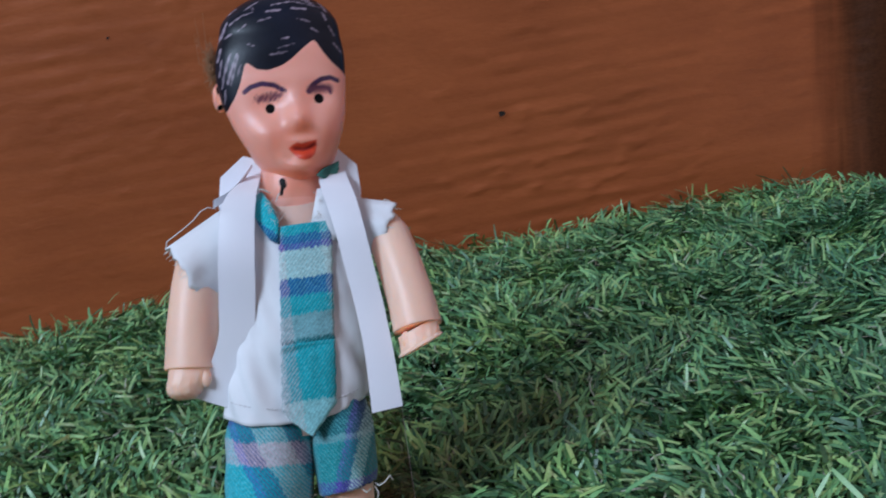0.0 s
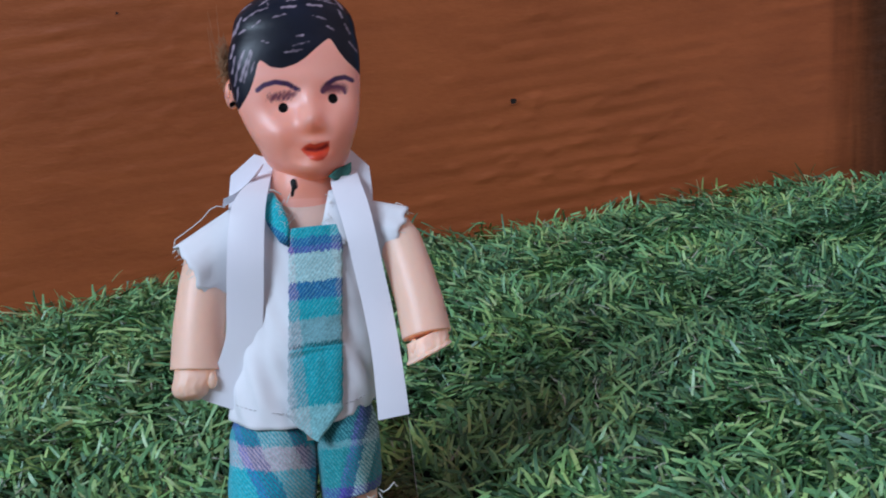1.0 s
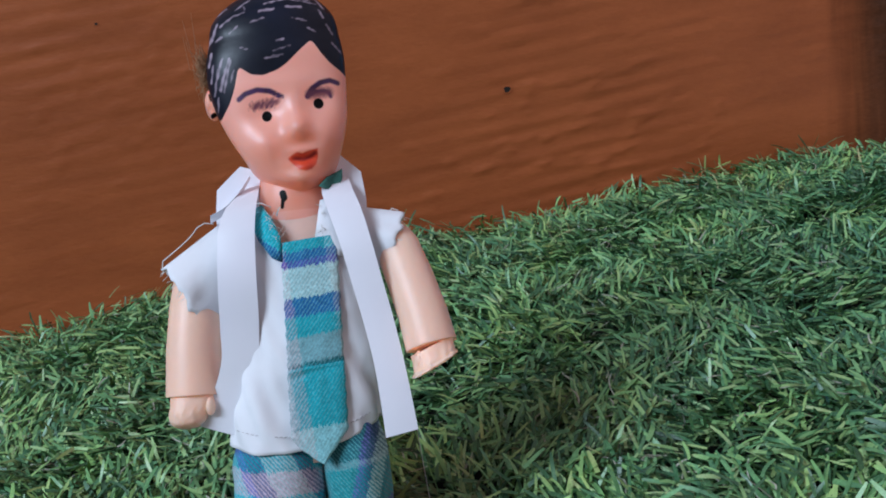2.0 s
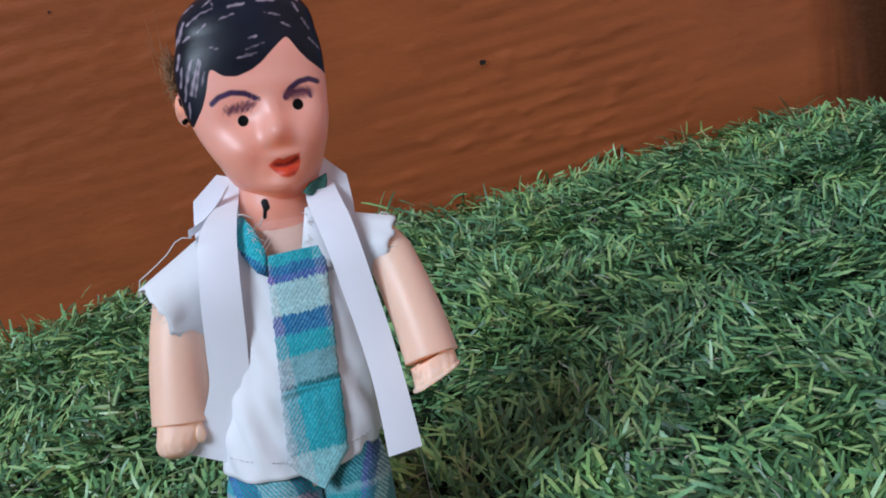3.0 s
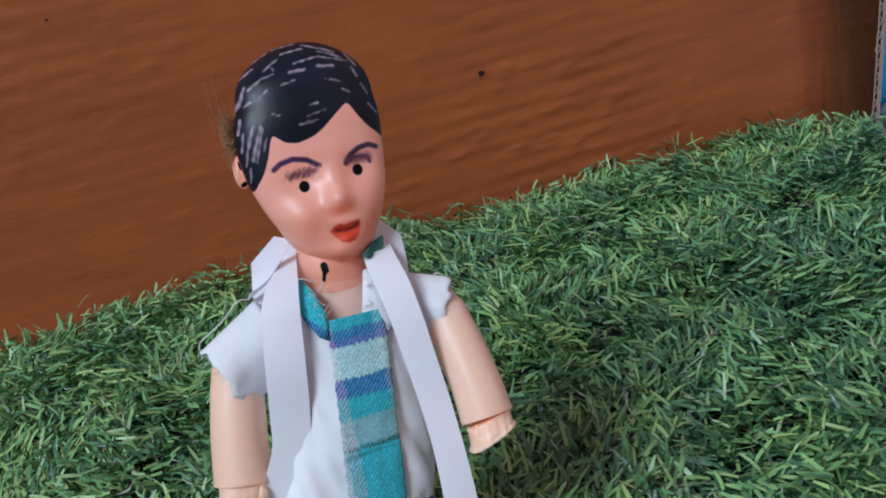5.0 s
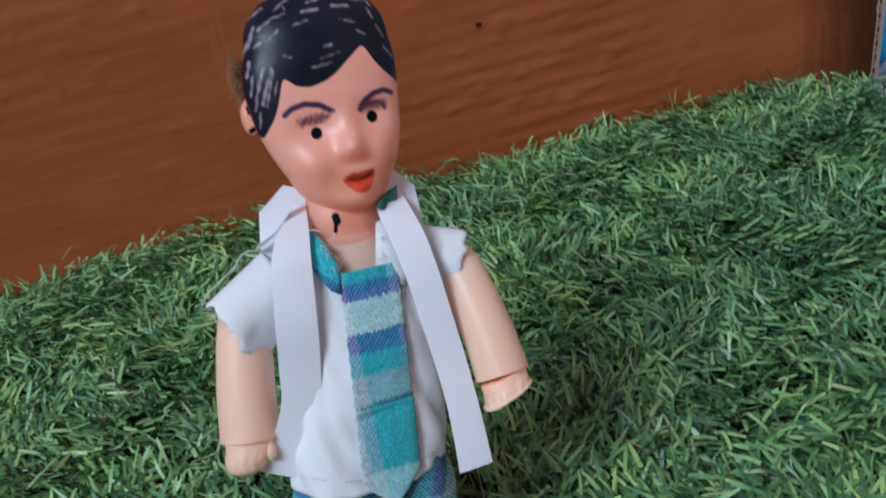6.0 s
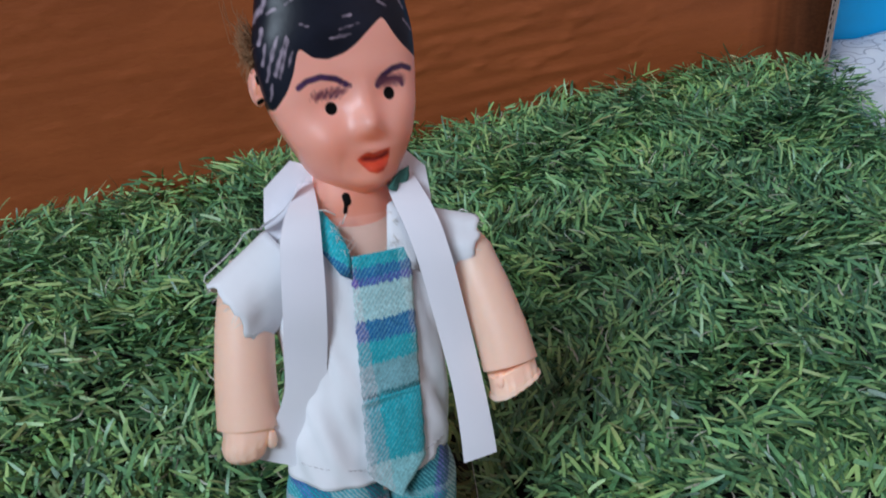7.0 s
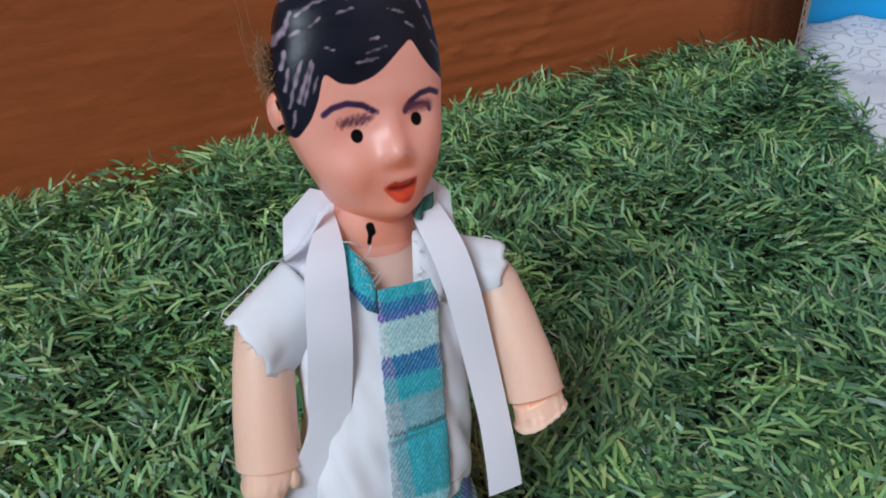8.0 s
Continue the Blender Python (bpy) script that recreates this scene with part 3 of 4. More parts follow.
def cloth():
    nx, ny = 90, 80
    verts = []
    for i in range(nx + 1):
        for j in range(ny + 1):
            y = -0.02 + 0.385 * j / ny
            x = mat_edge(y) + 0.003 + (0.40 * i / nx)
            s = i / nx
            near = min(1.0, s * 22)
            back = max(0.0, (y - 0.27) / 0.09)
            h = 0.003 + 0.008 * near + 0.004 * back ** 1.5 * min(1.0, s * 4) + 0.010 * noise.noise(Vector((x * 11, y * 11, 2))) * near + 0.004 * noise.noise(Vector((x * 35, y * 30, 5))) * near
            verts.append((x, y, max(0.001, h)))
    faces = [(i * (ny + 1) + j, (i + 1) * (ny + 1) + j, (i + 1) * (ny + 1) + j + 1, i * (ny + 1) + j + 1) for i in range(nx) for j in range(ny)]
    ob = new("floral_cloth", mesh_of("floral_cloth", verts, faces, MAT_FLORAL))
    thick(ob, 0.0012)
    tagged(ob, "crumpled white cotton cloth with grey line flowers", "cloth")


cloth()

# ---- the doll, leaning back in the turf to fit the camera's view ----
DOLL = pose(-0.0053, -0.0317, 0.0021, -19.1, 3.87, 4.03) @ Matrix.Scale(1.069, 4)
HEAD = ((148, -18.0, 13.6, 12.7, -17.0), (142, -19.5, 14.4, 13.2, -17.5), (136, -19.6, 14.3, 12.9, -17.0), (130, -18.5, 13.8, 12.4, -15.5),
        (126, -17.1, 13.4, 12.2, -14.0), (122, -15.3, 12.4, 12.2, -12.0), (118, -13.1, 11.0, 12.2, -10.5), (114, -10.8, 9.2, 11.8, -9.0),
        (110.6, -7.2, 6.8, 10.8, -7.0), (108.6, -3.4, 3.2, 8.0, -3.0))
TORSO = ((107, -11.5, 7.6, 8.0, -8.0), (104, -17.0, 12.5, 9.5, -9.0), (100, -21.0, 17.0, 10.5, -9.5), (95, -22.5, 17.6, 11.3, -10.0), (85, -22.0, 16.0, 12.0, -10.0),
         (70, -22.0, 14.6, 13.0, -10.5), (58, -23.3, 13.6, 13.4, -11.0), (48, -24.6, 13.2, 13.2, -11.5), (40, -24.6, 13.2, 13.0, -11.5))


def shirt_front(u, v):
    """How far forward the shirt's front lies at (u, v)."""
    l, r, f, b = smooth_table(v, TORSO)[0]
    s = min(0.985, abs((u - (l + r) / 2) / ((r - l) / 2)))
    return f * (1 - s ** 2.6) ** (1 / 2.6)


def hair_line(u, n):
    """Height of the painted hair's lower edge; a fringe parted at the side, with a pointed sideburn."""
    fu = np.array([-19.8, -19.0, -18.0, -17.1, -14.4, -12.5, -11.7, -11.1, -8.5, -5.6, -2.0, 0.5, 4.0, 6.7, 7.2, 8.9, 10.8, 12.8, 14.5])
    fv = np.array([133.5, 130.6, 127.7, 127.3, 130.6, 134.6, 138.2, 139.0, 136.8, 136.3, 137.3, 138.8, 141.8, 144.0, 143.7, 140.6, 138.2, 136.6, 135.2])
    grid = np.linspace(-24, 19, 431)
    bell = np.exp(-(np.arange(-15, 16) / 6.0) ** 2)
    soft = np.convolve(np.pad(np.interp(grid, fu, fv), 15, "edge"), bell / bell.sum(), "valid")
    front = np.interp(u, grid, soft)
    back = np.where(u < -2, 126.0, 128.0) - np.clip(-n - 4, 0, 8)
    mix = np.clip((-n - 1.0) / 3.0, 0, 1)
    return front * (1 - mix) + back * mix


def doll():
    s = Shape()
    seg = 220
    heights = [161.2 - 52.6 * (0.5 - 0.5 * math.cos(math.pi * i / 150)) for i in range(151)]
    rings = []
    for h in heights:
        l, r, f, b = smooth_table(min(h, 147.0), HEAD)[0]
        if h > 147.0:
            q = (1 - ((h - 147.0) / 14.25) ** 2) ** 0.54
            shift = 0.9 * (1 - q)
            l, r, f, b = -2.2 + (l + 2.2) * q + shift, -2.2 + (r + 2.2) * q + shift, f * q, b * q - 1.0 * (1 - q)
        # the head's widest line is set before its middle to fit the camera's view
        mid = 6.0 * min(1, max(0, (h - 110) / 10)) * min(1, max(0, (161.2 - h) / 10))
        rings.append([(a, hh, c + mid) for a, hh, c in ring_of(h, l, r, f - mid, b - mid, seg, 2.12 + 0.45 * min(1, max(0, (150 - h) / 12)) * min(1, max(0, (h - 108) / 8)))])
    pts = np.array([p for ring in rings for p in ring])
    u, v, n = pts.T
    face = np.clip(n / 6.0, 0, 1)
    bump = lambda cu, cv, su, sv, h: h * np.exp(-((u - cu) / su) ** 2 - ((v - cv) / sv) ** 2)
    push = (bump(1.3, 122.8, 2.9, 2.9, 2.9) + bump(1.1, 126.8, 2.5, 4.6, 1.2) + bump(1.3, 121.6, 3.8, 1.5, 0.4)
            - bump(1.3, 119.5, 3.6, 0.9, 0.3) - bump(-6.0, 127.6, 3.8, 2.8, 1.1) - bump(7.0, 129.4, 3.3, 2.8, 1.1)
            + bump(-7.0, 119.8, 4.6, 4.4, 1.3) + bump(7.9, 121.4, 3.8, 4.2, 1.2) - bump(-4.2, 116.4, 1.8, 2.0, 0.35)
            + bump(2.0, 117.6, 3.0, 0.9, 0.7) + bump(2.2, 113.6, 2.4, 1.0, 0.8) - bump(1.9, 115.6, 2.6, 0.7, 0.6)
            + bump(1.5, 110.6, 3.8, 2.0, 1.3) + bump(-1.0, 134.0, 8.0, 2.0, 0.4))
    pts[:, 2] += push * face
    k = len(rings)
    s.loft([[tuple(pts[i * seg + j]) for j in range(seg)] for i in range(k)], 0)
    head_count = len(s.verts)
    # ear
    s.ball((-19.3, 132.8, 3.5), (2.0, 4.0, 2.6), 0, 20, 14)
    s.ball((-20.0, 133.0, 4.8), (1.0, 2.4, 1.6), 0, 16, 10)
    # neck, chest and back
    neck_rows = ((119, -9.6, 6.6, 7.4, -8), (112, -10.9, 7.2, 8.0, -8.5), (107.8, -11.4, 7.2, 8.2, -8.5), (105.2, -11.6, 7.4, 8.0, -8.5), (103.5, -12.2, 8.0, 7.8, -8.5), (101.5, -13.0, 9.0, 7.5, -8.5))
    s.loft([ring_of(h, *smooth_table(h, neck_rows)[0], 120) for h in np.linspace(119, 101.5, 56)], 0, False)
    s.loft([ring_of(*row, 48) for row in ((106.6, -10.9, 6.8, 7.2, -8), (104, -12.5, 8.5, 7.6, -8.5), (99, -16, 12, 8.2, -8.5), (92, -18, 13, 8.8, -8.5), (60, -18, 10, 9, -8.5), (44, -18, 8, 9, -8))], 2)
    # arms: thick tubes that end in a cuff line and a small fist
    for path, r in ((((-25.5, 97, 0), (-27.6, 91, 2), (-29.0, 84, 3), (-30.3, 74, 4.2), (-31.0, 63.6, 5.0)), 6.35),
                    (((19.2, 99, 4), (21.9, 93, 6.5), (23.9, 85, 9), (25.7, 76, 11.5), (26.7, 68.4, 13)), 5.9)):
        end = Vector(path[-1])
        step = (end - Vector(path[-2])).normalized() * 0.25
        s.tube((*path, tuple(end + step), tuple(end + 1.2 * step)), [r * 0.75, r * 0.95, r * 0.99, r * 1.03, r * 1.07, r * 1.07, r * 0.9], 1, 40)
    for rows, slant, grooves, thumb in ((((63.9, -36.6, -25.4, 5.0, 5.7), (61.5, -36.9, -25.8, 5.2, 5.9), (59.0, -37.4, -27.6, 5.2, 5.9), (57.0, -36.6, -29.0, 5.0, 5.2), (55.9, -35.0, -30.6, 4.6, 3.4)), 0.0, 2.1, (-27.1, 60.8, 8.8)),
                                        (((68.4, 21.5, 31.8, 13.1, 5.0), (66.4, 21.7, 32.0, 13.5, 5.1), (64.6, 21.7, 32.1, 13.9, 5.2), (63.2, 22.1, 31.5, 14.1, 4.4), (63.0, 23.1, 30.3, 14.1, 3.2)), 0.44, 1.9, (23.3, 65.2, 16.1))):
        rings = []
        for h in np.linspace(rows[0][0], rows[-1][0], 26):
            l, r, cn, half = smooth_table(h, rows)[0]
            down = (rows[0][0] - h) / (rows[0][0] - rows[-1][0])
            ring = []
            for q in range(64):
                a = 2 * math.pi * q / 64
                uu = (l + r) / 2 + (r - l) / 2 * math.copysign(abs(math.cos(a)) ** 0.8, math.cos(a))
                dent = 0.55 * down ** 0.5 * math.exp(-(((uu - l) / grooves) % 1.0 - 0.5) ** 2 * 60) * (math.sin(a) > 0)
                ring.append((uu, h + slant * (uu - (l + r) / 2), cn + (half - dent) * math.copysign(abs(math.sin(a)) ** 0.8, math.sin(a))))
            rings.append(ring)
        s.loft(rings, 1)
        s.ball(thumb, (1.3, 2.3, 1.5), 1)
    # legs and feet
    for cu, r in ((-13.0, 7.2), (5.8, 6.5)):
        s.tube(((cu, 40, 1), (cu, 30, 1.5), (cu, 18, 1), (cu, 6, 0), (cu, 0.8, 0)), [r, r, r * 0.97, r * 0.93, r * 0.9], 1, 28)
        s.ball((cu, 3.2, 4.5), (6.6, 3.6, 10.0), 1, 20, 12)
    # brown fluff caught behind the ear
    rng = random.Random(4)
    for k in range(140):
        a = (-19.6 + rng.uniform(-0.8, 0.6), 141 + rng.uniform(-4.5, 3.5), 4 + rng.uniform(-2, 3))
        far = 1.0 if k % 9 else 3.0
        b = (a[0] - rng.uniform(0.6, 2.2) * far ** 0.5, a[1] + rng.uniform(-1.5, 2.5) * far, a[2] + rng.uniform(-1, 1))
        c = (b[0] + rng.uniform(-1.6, 1.0), b[1] + rng.uniform(-2.5, 3.5) * far, b[2] + rng.uniform(-1, 1))
        s.tube((a, tuple((p + q) / 2 + rng.uniform(-0.3, 0.3) for p, q in zip(a, b)), b, c), [0.09, 0.09, 0.08, 0.05], 3, 3)
    me = s.make("doll", [MAT_HEAD, MAT_ARM, MAT_CHEST, MAT_FIBRE])
    # paint masks, in millimetres
    co = np.array(s.verts) * 1000
    u, v, n = co[:, 0], co[:, 2], -co[:, 1]
    p = np.stack([u, v], 1)
    head = np.zeros(len(co), bool)
    head[:head_count] = True
    front = head & (n > 1.0)

    def put(name, values, where, off=-3.0):
        a = me.attributes.new(name, "FLOAT", "POINT")
        a.data.foreach_set("value", np.where(where, values, off).astype(np.float32))
    put("hair", v - hair_line(u, n), head)
    scratches = ((-14.8, 149.8, -11.6, 151.8, .2), (-11.6, 151.8, -8.6, 152.5, .16), (-3.5, 154.4, 1.9, 155.5, .2), (1.9, 155.5, 8.9, 153.9, .16), (-4.8, 152.4, -1.4, 152.6, .34),
                 (1.6, 153.1, 5.3, 152.8, .3), (-8, 159.4, -2.6, 160.1, .16), (-.8, 159.3, 6.4, 156.5, .24), (-13.3, 156.6, -9.1, 158.9, .16), (-16.2, 153.2, -13.1, 154.9, .24),
                 (-18.9, 145.4, -17, 148, .34), (-16.3, 146.4, -14.5, 147.1, .26), (-1.3, 144.4, .2, 144.6, .26), (-4.6, 140.3, -.4, 140.8, .2), (9.6, 152.1, 10.4, 150, .22),
                 (-16.2, 139.4, -17.9, 133.4, .2), (-14.5, 138.6, -16.2, 134.3, .34), (11.8, 143.3, 13.8, 141.1, .14), (-9, 155, -8.2, 153.4, .14), (-17.4, 140.6, -18.4, 136.4, .2), (-13.2, 141.4, -14.6, 138.4, .16),
                 (-12.6, 147.6, -10.4, 149.2, .14), (-7.4, 149.6, -4.0, 150.4, .16), (3.0, 149.8, 6.2, 149.0, .16), (-10.4, 143.6, -8.2, 142.8, .14), (6.2, 147.2, 8.2, 146.2, .14), (11.0, 148.0, 12.2, 145.6, .18),
                 (-13.0, 141.0, -15.4, 133.6, .2), (-15.0, 141.6, -16.8, 137.0, .26), (-17.6, 143.6, -18.6, 140.6, .3), (-17.0, 132.6, -17.6, 129.6, .16), (-12.4, 138.4, -13.6, 135.6, .14),
                 (-15.6, 150.6, -17.2, 147.0, .3), (-6.0, 157.4, -1.0, 158.2, .22), (2.6, 157.0, 7.6, 155.0, .18), (-10.8, 153.6, -7.0, 156.2, .16), (8.6, 156.6, 10.6, 152.8, .2), (-2.6, 141.9, 1.6, 142.9, .12))
    wob = 0.18 * np.sin(u * 5.1 + v * 3.3) + 0.12 * np.sin(u * 11.0 - v * 7.0)
    put("scratch", np.max([w * 1.0 + 0.09 * np.sin(u * 2.3 + v * 1.7) + 0.06 * np.sin(v * 3.1 - u * 4.0) - segment_distance(p, (a, b), (c, d)) for a, b, c, d, w in scratches], axis=0), front | (head & (v > 150)))
    eyes = np.max([1.25 - np.hypot(u + 5.9, (v - 126.7) * 0.93), 1.25 - np.hypot(u - 6.8, (v - 128.7) * 0.93)], axis=0)
    neck_mark = np.max([0.85 - segment_distance(p, (-4.5, 109.6), (-4.3, 108.4)), 0.45 - segment_distance(p, (-4.5, 108.6), (-5.0, 106.2))], axis=0)
    ear_marks = np.max([0.5 - segment_distance(p, (-19.6, 129.6), (-18.9, 129.9)), 0.5 - segment_distance(p, (-19.2, 133.4), (-19.4, 134.8))], axis=0)
    neck = (~head) & (n > 5) & (v < 112) & (v > 104) & (np.abs(u + 4.5) < 3)
    put("ink", np.where(front, eyes, np.where(neck, neck_mark, np.where((u < -18) & (v > 126), ear_marks, -3))), np.ones(len(co), bool))
    brows = np.max([0.60 - line_distance(p, ((-12.1, 131.3), (-10.4, 132.4), (-7.5, 133.0), (-4.4, 132.4), (-1.8, 130.8))),
                    0.60 - line_distance(p, ((4.3, 130.4), (5.6, 132.2), (7.8, 133.5), (10.2, 134.0), (12.0, 133.4))),
                    0.42 - line_distance(p, ((4.6, 130.6), (6.2, 131.5), (8.2, 131.7), (9.6, 131.3), (10.0, 130.2))),
                    *[0.24 - segment_distance(p, (q - 0.6, 128.8), (q + 0.3, 130.0)) for q in (-8.0, -6.6, -5.2, -4.0)]], axis=0)
    put("violet", brows, front)
    put("smudge", np.max([0.8 + wob * 2 - segment_distance(p, (-8.8, 129.3), (-3.4, 130.0)), 1.0 + wob - segment_distance(p, (5.0, 131.0), (9.6, 131.3))], axis=0), front)
    put("lips", inside_distance(p, [(-2.1, 115.9), (-0.9, 116.7), (0.4, 117.2), (1.5, 116.8), (2.5, 117.1), (3.8, 117.4), (5.3, 117.7), (5.2, 115.9), (4.6, 114.2), (3.4, 113.0), (1.9, 112.6), (0.3, 113.1), (-0.9, 114.4)]), front)
    put("mouth", 0.42 - line_distance(p, ((-0.6, 115.9), (1.6, 115.5), (3.4, 116.0), (4.6, 116.7))), front)
    # blush plus orange shade below nose and chin, on cheek and neck
    blush_shade = 0.30 * np.exp(-((u - 9.5) / 4.0) ** 2 - ((v - 119.0) / 7.0) ** 2) + 0.45 * np.exp(-((u - 1.2) / 3.6) ** 2 - ((v - 120.0) / 1.5) ** 2) + 0.50 * np.exp(-((u - 1.5) / 8.0) ** 2 - ((v - 114.5) / 4.5) ** 2) + 0.5 * np.exp(-((v - 107.5) / 4.0) ** 2) + 0.25 * np.exp(-((u + 7) / 4) ** 2 - ((v - 118) / 4) ** 2)
    put("blush_shade", blush_shade, front | ((~head) & (v > 105)), 0.0)
    # the head sits a little higher and longer on the neck
    z = co[:, 2] + np.where(head | (co[:, 2] > 121), 1.3 + 0.02 * (co[:, 2] - 118), 0.0)
    me.vertices.foreach_set("co", np.stack([co[:, 0], co[:, 1], z], 1).astype(np.float32).ravel() / 1000)
    me.update()
    ob = new("doll", me)
    ob.matrix_world = DOLL
    tagged(ob, "peach plastic doll with black painted hair, standing in turf", "doll")


doll()


def cloth_noise(u, v, n, size=0.09, amp=1.1):
    return amp * noise.noise(Vector((u * size, v * size * 0.6, n * size))) + 0.35 * amp * noise.noise(Vector((u * size * 2.7, v * size * 1.4, n * size * 2.7 + 5)))


def shirt():
    s = Shape()
    seg, rows = 120, 64
    rings = []
    for i in range(rows + 1):
        f = i / rows
        ring = []
        for q in range(seg):
            a = 2 * math.pi * q / seg
            hem = 47.6 + 4.6 * ((math.cos(a) + 0.12) / 1.05) ** 2 if math.sin(a) > 0 else 50 + 2 * math.cos(a) ** 2
            h = 107 + (hem - 107) * f
            l, r, fr, b = smooth_table(h, TORSO)[0]
            c, sn = math.cos(a), math.sin(a)
            pu = (l + r) / 2 + (r - l) / 2 * math.copysign(abs(c) ** (2 / 2.6), c)
            pn = (fr if sn > 0 else -b) * math.copysign(abs(sn) ** (2 / 2.6), sn)
            w = (cloth_noise(pu, h, pn) + 0.9 * noise.noise(Vector((pu * 0.30 + h * 0.10, h * 0.07 - pu * 0.05, pn * 0.12)))) * min(1, f * 4) * (0.5 + 0.9 * f)
            ring.append((pu + w * c, h, pn + w * sn))
        rings.append(ring)
    faces = []
    flat = [p for ring in rings for p in ring]
    for r in range(rows):
        for i in range(seg):
            ids = (r * seg + i, r * seg + (i + 1) % seg, (r + 1) * seg + (i + 1) % seg, (r + 1) * seg + i)
            cu = sum(flat[k][0] for k in ids) / 4
            cv = sum(flat[k][1] for k in ids) / 4
            cn = sum(flat[k][2] for k in ids) / 4
            if cn > 3 and cv > 96 and -7.6 - 0.25 * (cv - 96) < cu < 4.2 + 0.12 * (cv - 96):
                continue
            faces.append(ids[::-1])
    s.add(flat, faces)
    body = s.make("shirt", MAT_SHIRT)
    ob = thick(new("shirt", body), 0.0007, 1.0)
    ob.matrix_world = DOLL
    tagged(ob, "white cotton doll shirt with frayed raw sleeve edges", "shirt")
    # sleeves: short flaring tubes with an uneven raw edge
    for start, end, r0, r1, tilt in (((-17, 97.5, 1), (-30.8, 87.6, 3.4), 8.0, 8.5, 0.35), ((11.5, 98, 2), (22.1, 94.6, 5.5), 7.0, 6.9, -0.32)):
        s = Shape()
        rings = []
        for i in range(13):
            f = i / 12
            c = [a + (b - a) * f for a, b in zip(start, end)]
            d = Vector((end[0] - start[0], end[1] - start[1])).normalized()
            across = Vector((-d.y, d.x))
            ring = []
            for q in range(48):
                a = 2 * math.pi * q / 48
                rad = (r0 + (r1 - r0) * f) * (1 + 0.05 * f * math.sin(3 * a + 1) + 0.03 * f * math.sin(5 * a))
                slip = f * f * (0.7 * math.sin(2 * a + 0.7) + 0.35 * math.sin(7 * a) + 0.3 * math.sin(11 * a + 2) + 0.18 * math.sin(19 * a)) + tilt * f * math.cos(a) * 2
                w = cloth_noise(c[0] + 30, c[1] + 9 * math.cos(a), 9 * math.sin(a), 0.16, 1.3) * (0.4 + 0.6 * f)
                ring.append((c[0] + across.x * rad * math.cos(a) + d.x * slip, c[1] + across.y * rad * math.cos(a) + d.y * slip, c[2] + (rad * 0.95 + w) * math.sin(a)))
            rings.append(ring)
        s.loft(rings, 0, False)
        thick(part("sleeve", s.make("sleeve", MAT_SHIRT), ob, "short white sleeve with frayed edge"), 0.0006, 0.0)
    # short frayed ends on the sleeve edges
    rng = random.Random(8)
    for c0, d0, rad, count in (((-30.8, 87.6, 3.2), (-0.83, -0.56), 8.2, 26), ((22.3, 94.5, 5.5), (0.95, -0.31), 6.8, 22)):
        s = Shape()
        for _ in range(count):
            a = rng.uniform(0.1, math.pi - 0.1)
            across = (-d0[1], d0[0])
            p = Vector((c0[0] + across[0] * rad * math.cos(a), c0[1] + across[1] * rad * math.cos(a), c0[2] + rad * 0.95 * math.sin(a)))
            d = Vector((d0[0] + rng.uniform(-0.5, 0.5), d0[1] + rng.uniform(-0.5, 0.5), rng.uniform(-0.3, 0.3))) * rng.uniform(0.6, 1.5)
            s.tube((p - d * 0.8, p + d * 0.3, p + d * 0.9 + Vector((rng.uniform(-0.3, 0.3), rng.uniform(-0.3, 0.3), 0))), [0.08, 0.07, 0.04], 0, 4)
        part("loose_thread", s.make("loose_thread", MAT_THREAD), ob, "frayed white thread ends")
    # raw threads along both sides of the neck opening
    for (u0, v0), (u1, v1), count in (((4.6, 106.4), (3.2, 97.6), 10), ((-10.4, 107.0), (-6.6, 98.4), 16)):
        s = Shape()
        for _ in range(count):
            f = rng.random()
            a, b = u0 + (u1 - u0) * f, v0 + (v1 - v0) * f
            p = Vector((a + rng.uniform(-0.9, 1.6), b, shirt_front(a, b) + 1.5))
            d = Vector((rng.uniform(-1.8, 1.8), rng.uniform(-1.6, 2.2), rng.uniform(-0.2, 0.6)))
            s.tube((p - d * 0.4, p + d * 0.4 + Vector((rng.uniform(-0.4, 0.4), rng.uniform(-0.4, 0.4), 0.2)), p + d), [0.07, 0.06, 0.03], 0, 4)
        part("loose_thread", s.make("loose_thread", MAT_THREAD), ob, "frayed white thread ends")
    # hem stitching
    s = Shape()
    for i in range(30):
        u0 = -21.5 + i * 1.12
        if -8.5 < u0 < 4.5:
            continue
        hem = lambda q: 47.9 + 3.9 * (((q + 5.6) / 18.5)) ** 2 + 3.4
        s.tube([(q, hem(q), shirt_front(q, hem(q)) + 0.75) for q in (u0, u0 + 0.4, u0 + 0.75)], [0.09, 0.13, 0.09], 0, 5)
    part("hem_stitch", s.make("hem_stitch", MAT_STITCH), ob, "grey running stitch")
